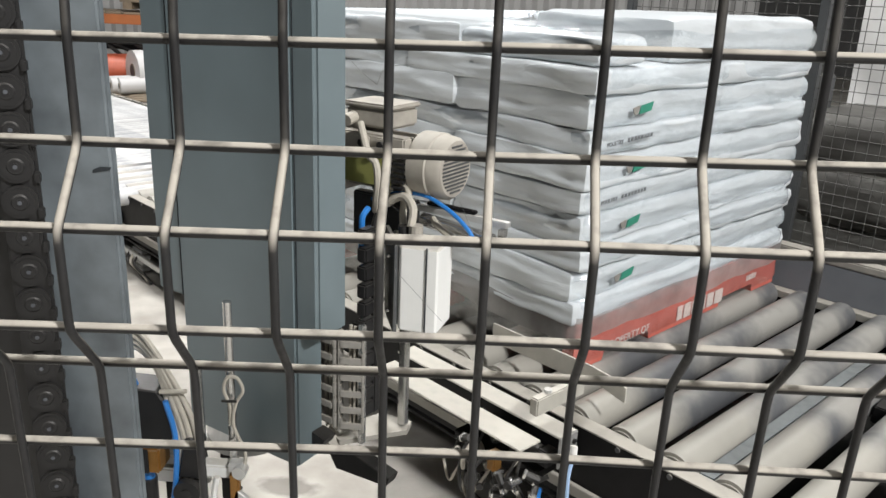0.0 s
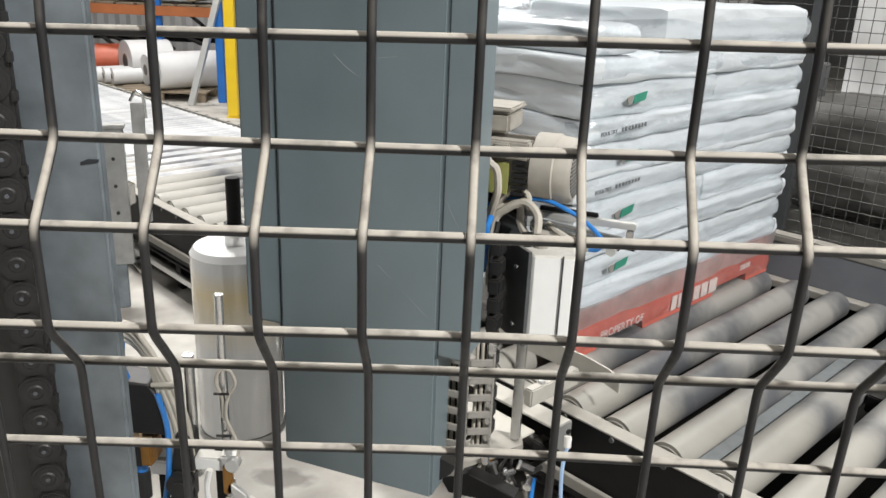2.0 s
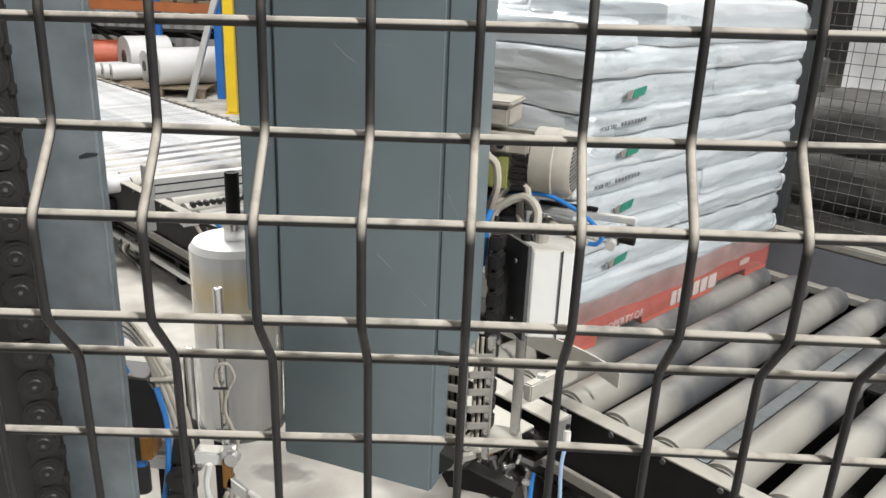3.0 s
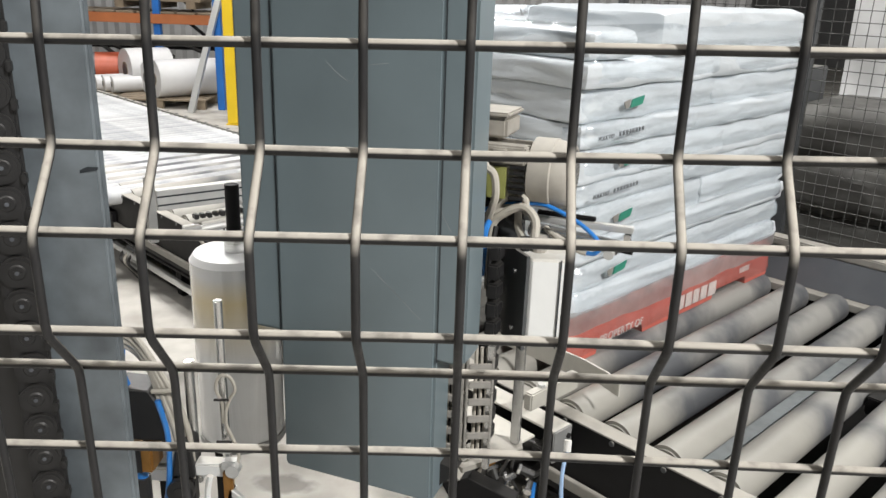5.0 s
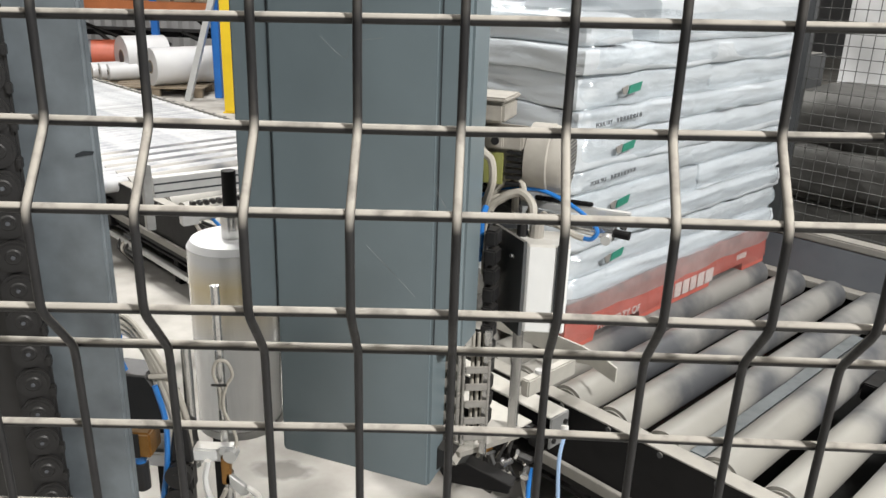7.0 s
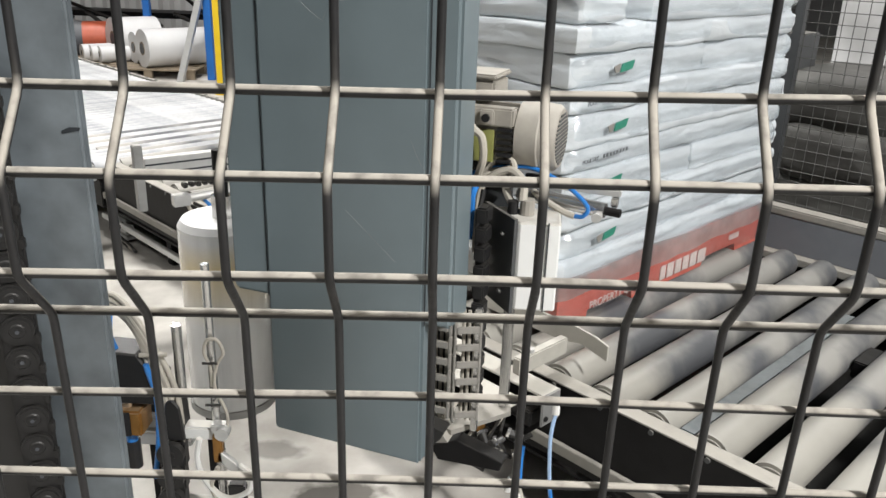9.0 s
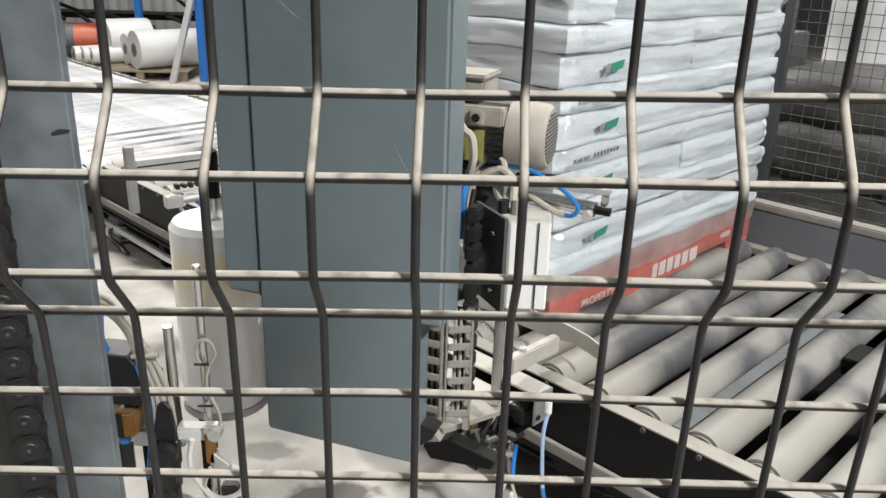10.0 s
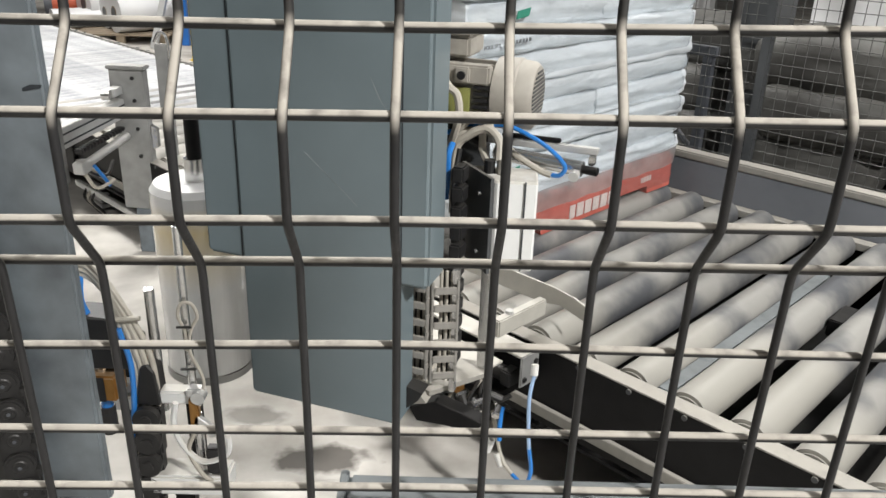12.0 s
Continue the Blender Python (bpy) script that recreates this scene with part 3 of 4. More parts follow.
            loop.append((cx + r * math.cos(w), cy + r * math.sin(w), math.cos(w), math.sin(w)))
    dense = []
    for p, q in zip(loop, loop[1:] + loop[:1]):
        steps = 18 if (Vector(p[:2]) - Vector(q[:2])).length > 0.3 else 1
        for k in range(steps):
            t = k / steps
            dense.append(tuple(u * (1 - t) + v * t for u, v in zip(p, q)))
    for zz in zs:
        ring = []
        dip = 0.020 * abs(math.cos(math.pi * (zz - H) / LAYER)) ** 6 if zz > H else 0.0
        for x, y, nx, ny in dense:
            d = -dip + 0.006 * noise.noise(Vector((x * 4, y * 4, zz * 9))) + 0.004
            ring.append(bm.verts.new((x + nx * d, -(y + ny * d), zz)))
        rings.append(ring)
    for p, q in zip(rings, rings[1:]):
        for k in range(len(p)):
            bm.faces.new((p[k], p[(k + 1) % len(p)], q[(k + 1) % len(p)], q[k]))
    film = part("stretch_film", bm, FILM, load, "clear glossy stretch film", smooth=True)
    film.visible_shadow = False
    tail = bmesh.new()
    prev = None
    for k, (x, y, nx, ny) in enumerate(dense + dense[:1]):
        low = 0.112 + 0.03 * noise.noise(Vector((x * 2.3, y * 2.3, 4.0))) + 0.012 * noise.noise(Vector((x * 9, y * 9, 1.0)))
        pair = [tail.verts.new((x + nx * d, -(y + ny * d), zz)) for zz, d in ((low, 0.007), ((low + H + 0.03) / 2, 0.0105), (H + 0.03 + 0.02 * noise.noise(Vector((x * 3, y * 3, 9.0))), 0.012))]
        if prev:
            for a0, b0, a1, b1 in ((prev[0], pair[0], prev[1], pair[1]), (prev[1], pair[1], prev[2], pair[2])):
                tail.faces.new((a0, b0, b1, a1))
        prev = pair
    part("film_tail", tail, VEIL, load, "dusty grey film tail", smooth=True).visible_shadow = False
    return load, o


load, load_plan = pallet_load()


# ---- the rotating wrapper arm ----
PIVOT = Vector((0.370, 3.193, 0))
REST = -18.9


def wrapper_arm():
    a = thing("wrapper_arm", "blue-grey rotating stretch wrapper mast with motor and cable chain", "wrapping machine", PIVOT, REST)
    # local x is along the arm's way, local -y points out from the load
    part("mast", box((-0.276, -1.781, 0.930), (0.226, -1.685, 2.9), 0.008, seg=3), MAST, a)
    cover = part("mast_cover", box((-0.187, -1.7855, 0.603), (0.168, -1.70, 2.9), 0.006), MAST, a)
    part("joint_strip", box((-0.1893, -1.7825, 0.931), (-0.1873, -1.7812, 2.9), 0), SEAM, a)
    part("joint_strip", box((0.1683, -1.7825, 0.931), (0.1703, -1.7812, 2.9), 0), SEAM, a)
    part("mast_core", box((-0.15, -1.699, 0.70), (0.10, -1.56, 2.9), 0.006), BLACK, a)
    part("tail_plate", hull([(0.1685, 0.62), (0.195, 0.645), (0.205, 0.665), (0.1685, 0.675)], -1.74, -1.70, "y"), BLACK, a)
    # cable chain hanging beside the mast
    link = bmesh.new()
    for dx in (-0.030, 0.024):
        box((dx, -0.012, -0.020), (dx + 0.006, 0.022, 0.020), 0.0015, link)
        rod((dx - 0.001, 0.004, 0.012), (dx + 0.007, 0.004, 0.012), 0.009, link, n=10)
    box((-0.024, -0.015, -0.009), (0.024, -0.010, 0.008), 0.0015, link)
    link_me = mesh_of("chain_link", link, CHAIN_GREY)
    for k in range(6):
        piece("chain_link", link_me, a, Matrix.Translation((0.166 * HALL, -1.682 * HALL, (0.690 + 0.040 * k) * HALL)))
        piece("chain_link", link_me, a, Matrix.Translation((0.222 * HALL, -1.664 * HALL, (0.680 + 0.041 * k) * HALL)) @ pose(0, 0, 0, 0, 0, 28))
    for x, y in ((0.166, -1.682), (0.222, -1.664)):
        part("chain_back", box((x - 0.020, y + 0.024, 0.66), (x + 0.020, y + 0.028, 0.92), 0.001), BLACK, a)
        for dx in (-0.012, 0.0, 0.013):
            part("cable", tube([(x + dx, y + 0.012, 0.655), (x + dx + 0.002, y + 0.008, 0.78), (x + dx, y + 0.012, 0.92)], 0.0042, n=8), GREY_HOSE, a, smooth=True)
    dark = mesh_of("chain_link", box((-0.014, -0.02, -0.017), (0.012, 0.02, 0.017), 0.004), BLACK)
    for k in range(11):
        piece("chain_link", dark, a, Matrix.Translation((0.236 * HALL, -1.63 * HALL, (0.71 + 0.042 * k) * HALL)))
    part("chain_guide", box((0.20, -1.57, 0.66), (0.216, -1.54, 1.12), 0.003), BLACK, a)
    part("hanger_bar", box((0.236, -1.66, 0.63), (0.250, -1.645, 0.93), 0.002), STEEL, a)
    # gear motor
    zc, yc = 1.262, -1.45
    m = part("motor", rod((0.02, yc, zc), (0.26, yc, zc), 0.064, n=32), CREAM, a, "dusty cream electric motor", smooth=True)
    cowl = bmesh.new()
    prof = [(0.256, 0.072), (0.258, 0.0755), (0.305, 0.0765), (0.308, 0.0735), (0.334, 0.071), (0.343, 0.063)]
    rings = []
    for x, r in prof:
        rings.append([cowl.verts.new((x, yc + r * math.cos(2 * math.pi * k / 36), zc + r * math.sin(2 * math.pi * k / 36))) for k in range(36)])
    for p, q in zip(rings, rings[1:]):
        for k in range(36):
            cowl.faces.new((p[k], p[(k + 1) % 36], q[(k + 1) % 36], q[k]))
    cowl.faces.new(rings[0]), cowl.faces.new(rings[-1])
    fan = part("fan_cowl", cowl, CREAM, m, smooth=True)
    bars = bmesh.new()
    for k in range(-6, 7):
        h = math.sqrt(max(0.0, 0.055 ** 2 - (k * 0.0085) ** 2))
        box((0.3432, yc - h, zc + k * 0.0085 - 0.0022), (0.3452, yc + h, zc + k * 0.0085 + 0.0022), 0, bars)
    part("fan_grille", bars, BOX_DARK, m)
    fin = mesh_of("cooling_fin", box((0.07, -0.0755, -0.002), (0.255, -0.060, 0.002), 0.001), CREAM)
    for k in range(16):
        w = -70 + k * 12
        if -24 < w < 20:
            continue
        piece("cooling_fin", fin, m, Matrix.Translation((0, yc * HALL, zc * HALL)) @ pose(0, 0, 0, w, 0, 0))
    for k in range(6):
        part("cooling_slot", box((0.222, yc - 0.0775, zc - 0.050 + 0.0135 * k), (0.2545, yc - 0.0665, zc - 0.043 + 0.0135 * k), 0.001), BLACK, m)
    part("type_plate", box((0.09, yc - 0.077, zc - 0.050), (0.215, yc - 0.068, zc + 0.018), 0.001), OLIVE, m, "olive type plate")
    part("foot_rail", box((0.06, yc - 0.079, zc + 0.026), (0.2555, yc - 0.045, zc + 0.066), 0.004), CREAM, m)
    for x in (0.148, 0.200):
        part("lug", box((x - 0.016, yc - 0.088, zc + 0.030), (x + 0.016, yc - 0.078, zc + 0.062), 0.003), CREAM, m)
        part("bolt", rod((x, yc - 0.094, zc + 0.046), (x, yc - 0.087, zc + 0.046), 0.009, n=10), BLACK, m)
    tb = part("terminal_box", box((0.075, yc - 0.055, zc + 0.075), (0.205, yc + 0.05, zc + 0.118), 0.006), CREAM, m)
    part("lid", box((0.07, yc - 0.060, zc + 0.1185), (0.210, yc + 0.055, zc + 0.130), 0.004), CREAM, tb)
    part("cable_gland", rod((0.10, yc - 0.056, zc + 0.096), (0.10, yc - 0.085, zc + 0.090), 0.014, n=10), GREY_HOSE, tb)
    part("gearbox", box((-0.02, yc - 0.08, zc - 0.09), (0.06, yc + 0.09, zc + 0.09), 0.012), CREAM, m)
    # control box, turned to the fence
    e = part("control_box", hull([(0.0, 0.0), (0.083, 0.026), (0.058, 0.125), (-0.085, 0.09)], 0.874, 1.072, "z", bevel=0.004), BOX_WHITE, a, "pale grey control box with charcoal side plate")
    e.matrix_basis = Matrix.Translation(Vector((0.302, -1.60, 0.040)) * HALL)
    part("side_plate", hull([(-0.002, -0.004), (-0.093, 0.088), (-0.100, 0.084), (-0.007, -0.010)], 0.868, 1.080, "z"), BOX_DARK, e, "charcoal plate")
    part("lid_joint", hull([(0.058, 0.0165), (0.0605, 0.0175), (0.0605, 0.0155), (0.058, 0.0145)], 0.875, 1.074, "z"), SEAM, e)
    for z0 in (0.91, 1.04):
        for f in (0.25, 0.75):
            part("screw", rod((-0.007 - 0.093 * f - 0.003, -0.010 + 0.094 * f - 0.003, z0), (-0.007 - 0.093 * f - 0.008, -0.010 + 0.094 * f - 0.008, z0), 0.005, n=8), STEEL, e)
    part("cable_gland", rod((0.0, 0.06, 1.071), (0.0, 0.06, 1.105), 0.016, n=12), CREAM, e)
    part("cable_gland", rod((-0.03, 0.055, 1.071), (-0.03, 0.055, 1.10), 0.012, n=12), BLACK, e)
    part("carrier_plate", box((0.06, -1.46, 1.06), (0.24, -1.43, 1.17), 0.004), BOX_DARK, a)
    part("post", box((0.266, -1.545, 0.635), (0.287, -1.525, 0.93), 0.003), STEEL, a, "bright steel post")
    part("bracket_foot", hull([(0.15, -1.66), (0.20, -1.68), (0.30, -1.55), (0.285, -1.51), (0.20, -1.52)], 0.622, 0.634, "z"), RAIL, a)
    part("bracket_rib", hull([(0.145, 0.60), (0.165, 0.655), (0.20, 0.615)], -1.70, -1.62, "y"), RAIL, a)
    part("under_plate", hull([(0.134, 0.553), (0.201, 0.583), (0.313, 0.552), (0.305, 0.528), (0.155, 0.519)], -1.64, -1.60, "y", bevel=0.002), BLACK_STEEL, a, "black angled plate under the chain bracket")
    # film clamp cylinder
    c = part("pneumatic_cylinder", rod((0.255, -1.44, 1.128), (0.455, -1.47, 1.122), 0.0165, n=18), STEEL, a, smooth=True)
    part("cylinder_end", rod((0.452, -1.47, 1.122), (0.488, -1.475, 1.121), 0.0095, n=14), BLACK_STEEL, c)
    part("fitting", rod((0.442, -1.485, 1.114), (0.442, -1.503, 1.112), 0.011, n=10), ALU, c)
    part("slide_bar", box((0.24, -1.455, 1.150), (0.482, -1.435, 1.164), 0.002), ALU, a)
    part("slide_rail", box((0.27, -1.452, 1.1665), (0.40, -1.44, 1.176), 0.002), BLACK_STEEL, a)
    part("slide_stop", box((0.464, -1.462, 1.128), (0.478, -1.44, 1.149), 0.002), STEEL, a)
    # cables
    for pts, r, mat, name in (
        ([(0.186, -1.52, 1.00), (0.187, -1.52, 1.139), (0.216, -1.52, 1.18), (0.256, -1.52, 1.198), (0.286, -1.53, 1.177), (0.292, -1.545, 1.14)], 0.0095, GREY_HOSE, "cable"),
        ([(0.173, -1.50, 1.156), (0.20, -1.51, 1.197), (0.23, -1.51, 1.228), (0.255, -1.51, 1.216), (0.262, -1.51, 1.18)], 0.008, GREY_HOSE, "cable"),
        ([(0.14, -1.535, 1.352), (0.174, -1.55, 1.29), (0.196, -1.55, 1.269), (0.202, -1.55, 1.227), (0.191, -1.54, 1.189), (0.175, -1.52, 1.15)], 0.0085, GREY_HOSE, "cable"),
        ([(0.16, -1.51, 1.10), (0.19, -1.51, 1.17), (0.235, -1.50, 1.19), (0.245, -1.51, 1.15), (0.268, -1.54, 1.13)], 0.0085, GREY_HOSE, "cable"),
        ([(0.15, -1.50, 1.17), (0.20, -1.50, 1.19), (0.25, -1.50, 1.201), (0.294, -1.50, 1.204), (0.344, -1.50, 1.188), (0.389, -1.50, 1.164), (0.422, -1.50, 1.133), (0.414, -1.50, 1.112), (0.395, -1.495, 1.108)], 0.0050, BLUE_HOSE, "air_hose"),
        ([(0.395, -1.495, 1.108), (0.369, -1.49, 1.113), (0.318, -1.48, 1.134), (0.295, -1.46, 1.14)], 0.0075, GREY_HOSE, "cable"),
        ([(0.20, -1.58, 1.175), (0.199, -1.60, 1.156), (0.198, -1.60, 1.112), (0.195, -1.60, 1.06)], 0.007, BLUE_HOSE, "air_hose"),
        ([(0.21, -1.56, 1.16), (0.206, -1.58, 1.08), (0.212, -1.58, 0.98)], 0.006, BLACK, "cable"),
        ([(0.15, -1.49, 1.20), (0.21, -1.49, 1.165), (0.25, -1.49, 1.15)], 0.010, BLACK, "cable"),
    ):
        part(name, tube(pts, r), mat, a, smooth=True)
    part("arm_beam", box((-0.2, -1.714, 2.75), (0.15, 0.1, 2.9), 0.01), MAST, a)
    return a


arm = wrapper_arm()


# ---- film clamp at the conveyor ----
def film_clamp():
    o = thing("film_clamp", "cream steel film clamp jaw beside the conveyor rollers", "clamp", ORIGIN, HEADING)
    outline = [(0.175, 0.530), (0.175, 0.578), (0.22, 0.592), (0.30, 0.600), (0.70, 0.600), (0.70, 0.535), (0.34, 0.535), (0.27, 0.552)]
    part("jaw_plate", hull(outline, -0.045, -0.038, "y", bevel=0.001), JAW, o, "curved cream jaw plate")
    part("jaw_arm", box((0.315, -0.038, 0.50), (0.345, 0.18, 0.555), 0.004), JAW, o)
    part("bolt", rod((0.33, 0.12, 0.556), (0.33, 0.12, 0.566), 0.012, n=8), ALU, o)
    part("slide_plate", box((0.24, 0.085, 0.455), (0.95, 0.16, 0.462), 0.002), JAW, o)
    part("slide_plate", box((0.30, 0.17, 0.425), (0.95, 0.26, 0.432), 0.002), JAW, o)
    part("end_plate", box((0.225, 0.10, 0.375), (0.233, 0.180, 0.475), 0.003), POST_GREY, o)
    part("coupling", rod((0.15, 0.22, 0.472), (0.156, 0.212, 0.50), 0.010, n=12), BOX_WHITE, o)
    for y, z in ((0.118, 0.40), (0.118, 0.445), (0.165, 0.40)):
        part("bolt", rod((0.225, y, z), (0.220, y, z), 0.008, n=10), BLACK, o)
    cyl = part("cylinder", rod((0.30, 0.16, 0.385), (0.75, 0.16, 0.37), 0.024, n=18), BLACK, o, smooth=True)
    part("cylinder_head", box((0.262, 0.135, 0.36), (0.30, 0.185, 0.41), 0.004), BLACK, cyl)
    rng = random.Random(5)
    for k in range(26):
        x, y, z = 0.24 + rng.uniform(0, 0.30), 0.17 + rng.uniform(0, 0.12), 0.40 - rng.uniform(0, 0.17)
        turn = Vector((rng.uniform(-1, 1), rng.uniform(-0.4, 1), rng.uniform(-1, 0.4))).normalized() * rng.uniform(0.02, 0.05)
        r = rng.uniform(0.006, 0.013)
        fitting = part("fitting", rod((x, y, z), Vector((x, y, z)) + turn, r, n=10), (BLACK, CHAIN_GREY, BLACK, STEEL)[k % 4], o)
        part("nut", rod(Vector((x, y, z)) + turn, Vector((x, y, z)) + turn * 1.2, r * 1.35, n=6), (STEEL, BLACK)[k % 2], fitting)
    part("valve", box((0.37, 0.25, 0.335), (0.40, 0.285, 0.395), 0.004), BRASS, o, "brass coloured valve")
    part("coupling", rod((0.25, 0.26, 0.235), (0.265, 0.26, 0.185), 0.012, n=12), BOX_WHITE, o)
    part("coupling", rod((0.225, 0.265, 0.20), (0.205, 0.265, 0.165), 0.010, n=12), BOX_WHITE, o)
    hoses = [
        ([(0.15, 0.22, 0.475), (0.138, 0.25, 0.42), (0.125, 0.26, 0.33), (0.118, 0.26, 0.27)], 0.0055, PALE_HOSE),
        ([(0.118, 0.26, 0.27), (0.105, 0.26, 0.20), (0.118, 0.27, 0.155), (0.165, 0.265, 0.16)], 0.0058, BLUE_HOSE),
        ([(0.165, 0.265, 0.16), (0.205, 0.262, 0.185), (0.24, 0.25, 0.24), (0.28, 0.23, 0.30)], 0.0058, GREY_HOSE),
        ([(0.235, 0.24, 0.34), (0.225, 0.26, 0.29), (0.215, 0.27, 0.25)], 0.007, BLUE_HOSE),
        ([(0.42, 0.28, 0.36), (0.46, 0.30, 0.28), (0.44, 0.28, 0.22), (0.36, 0.26, 0.20)], 0.007, BLACK),
    ]
    for k in range(12):
        x, y, z = 0.24 + rng.uniform(0, 0.28), 0.20 + rng.uniform(0, 0.1), 0.40 - rng.uniform(0, 0.08)
        dx, dz = rng.uniform(-0.08, 0.12), rng.uniform(0.06, 0.17)
        hoses.append(([(x, y, z), (x + dx * 0.2, y + 0.03, z - dz * 0.5), (x + dx * 0.6, y + 0.02, z - dz), (x + dx, y + 0.01, z - dz * 0.6)], rng.uniform(0.004, 0.007), (BLACK, BLACK, GREY_HOSE)[k % 3]))
    for pts, r, mat in hoses:
        part("air_hose", tube(pts, r), mat, o, smooth=True)
    part("bracket", box((0.3, 0.0585, 0.30), (0.62, 0.20, 0.33), 0.003), BLACK_STEEL, o)
    return o


film_clamp()


# ---- the fixed mast with its cable chain, and the fittings beside it ----
def fixed_mast():
    o = thing("fixed_mast", "scuffed blue-grey machine mast with black cable chain", "machine mast", (-0.59, 1.25, 0), 0)
    part("mast", box((-0.34, 0.0, 0.555), (0.0, 0.022, 2.6), 0.005, seg=3), MAST_OLD, o)
    part("scratch", hull([(-0.033, 1.341), (-0.004, 1.347), (-0.002, 1.352), (-0.02, 1.352), (-0.033, 1.346)], -0.0012, -0.0004, "y"), SEAM, o, "dark scratch")
    part("chain_channel", box((-0.42, -0.040, 0.556), (-0.120, -0.001, 2.6), 0.003), BLACK, o)
    link = bmesh.new()
    rod((0, 0, 0), (0, -0.007, 0), 0.0265, link, n=26)
    rod((0, -0.007, 0), (0, -0.009, 0), 0.0215, link, n=26)
    rod((0, -0.009, 0), (0, -0.011, 0), 0.0135, link, n=18, r2=0.011)
    rod((0, -0.011, 0), (0, -0.0125, 0), 0.006, link, n=10)
    box((-0.028, 0.0, -0.045), (0.030, 0.012, 0.02), 0.004, link)
    box((0.024, -0.010, -0.028), (0.033, 0.006, -0.010), 0.002, link)
    me = mesh_of("chain_link", link, BLACK)
    pin = mesh_of("pin", rod((0, -0.0125, 0), (0, -0.0138, 0), 0.0034, n=10), GUARD)
    for k in range(36):
        spot = Matrix.Translation((-0.128 * HALL, -0.05 * HALL, (0.618 + 0.0570 * k) * HALL)) @ pose(0, 0, 0, 0, 0, 22)
        piece("chain_link", me, o, spot)
        piece("pin", pin, o, spot)
    part("foot_plate", box((-0.34, -0.02, 0.535), (-0.05, 0.12, 0.5545), 0.004), BOX_WHITE, o)
    part("lower_mast", box((-0.30, 0.03, FLOOR_Z), (-0.16, 0.12, 0.5345), 0.006), BLACK_STEEL, o)
    return o


fixed_mast()


def air_unit():
    o = thing("air_valve_unit", "air regulator with dark housing, brass body and cables", "valve unit", (-0.65, 1.45, 0.7), 0)
    part("housing", hull([(-0.05, 0.155), (0.022, 0.150), (0.050, 0.105), (0.055, 0.035), (-0.05, 0.035)], -0.02, 0.05, "y", bevel=0.003), BLACK, o)
    part("regulator", box((-0.036, -0.03, -0.037), (0.022, 0.03, 0.022), 0.005), BRASS, o, "brass coloured regulator body")
    part("regulator_neck", box((-0.022, -0.033, -0.035), (0.0, -0.0305, 0.022), 0.001), BLACK, o)
    part("coupling", rod((-0.015, 0, -0.037), (-0.015, 0, -0.065), 0.012, n=14), BLUE_HOSE, o)
    part("coupling", rod((-0.015, 0, -0.065), (-0.015, 0, -0.13), 0.0165, n=14), BLACK, o)
    part("stem", rod((-0.015, 0, 0.022), (-0.015, 0, 0.035), 0.012, n=12), STEEL, o)
    part("cross_bar", box((-0.05, 0.06, -0.12), (0.09, 0.10, -0.085), 0.004), BOX_WHITE, o)
    part("cross_bar", box((-0.05, 0.06, -0.075), (0.07, 0.09, -0.05), 0.004), ALU, o)
    part("riser", box((-0.03, 0.11, -0.72), (0.02, 0.16, 0.03), 0.004), BLACK_STEEL, o)
    for dx, rr in ((0.0, 0.007), (0.012, 0.007), (0.026, 0.006), (-0.012, 0.006)):
        part("cable", tube([(-0.08, 0.04, 0.225 + dx), (-0.03, 0.03, 0.232 + dx), (0.02, 0.0, 0.20 + dx), (0.055 + dx, -0.01, 0.11), (0.072 + dx, -0.01, 0.02), (0.06 + dx, 0.0, -0.1), (0.04, 0.0, -0.2)], rr), GREY_HOSE, o, smooth=True)
    part("air_hose", tube([(-0.05, 0.03, 0.215), (-0.04, 0.0, 0.18), (-0.03, 0.0, 0.145)], 0.011), BLUE_HOSE, o, smooth=True)
    part("air_hose", tube([(0.04, -0.02, 0.13), (0.055, -0.02, 0.05), (0.05, -0.02, -0.05), (0.03, -0.01, -0.15)], 0.006), BLUE_HOSE, o, smooth=True)
    part("cable_tie", rod((0.03, -0.02, 0.15), (0.085, -0.02, 0.155), 0.005, n=8), GREY_HOSE, o)
    # second cable chain
    link = bmesh.new()
    rod((0, 0, 0), (0, -0.016, 0), 0.028, link, n=24)
    rod((0, -0.016, 0), (0, -0.020, 0), 0.012, link, n=16)
    box((-0.026, 0.0, -0.04), (0.026, 0.03, 0.02), 0.004, link)
    me = mesh_of("chain_link", link, BLACK, smooth=True)
    for k in range(8):
        piece("chain_link", me, o, Matrix.Translation(((0.076 - 0.004 * k) * HALL, -0.02 * HALL, (-0.077 - 0.058 * k) * HALL)))
    part("chain_head", hull([(0.055, -0.05), (0.105, -0.05), (0.10, 0.03), (0.085, 0.05), (0.07, 0.04)], -0.02, 0.03, "y", bevel=0.003), BLACK, o)
    return o


air_unit()


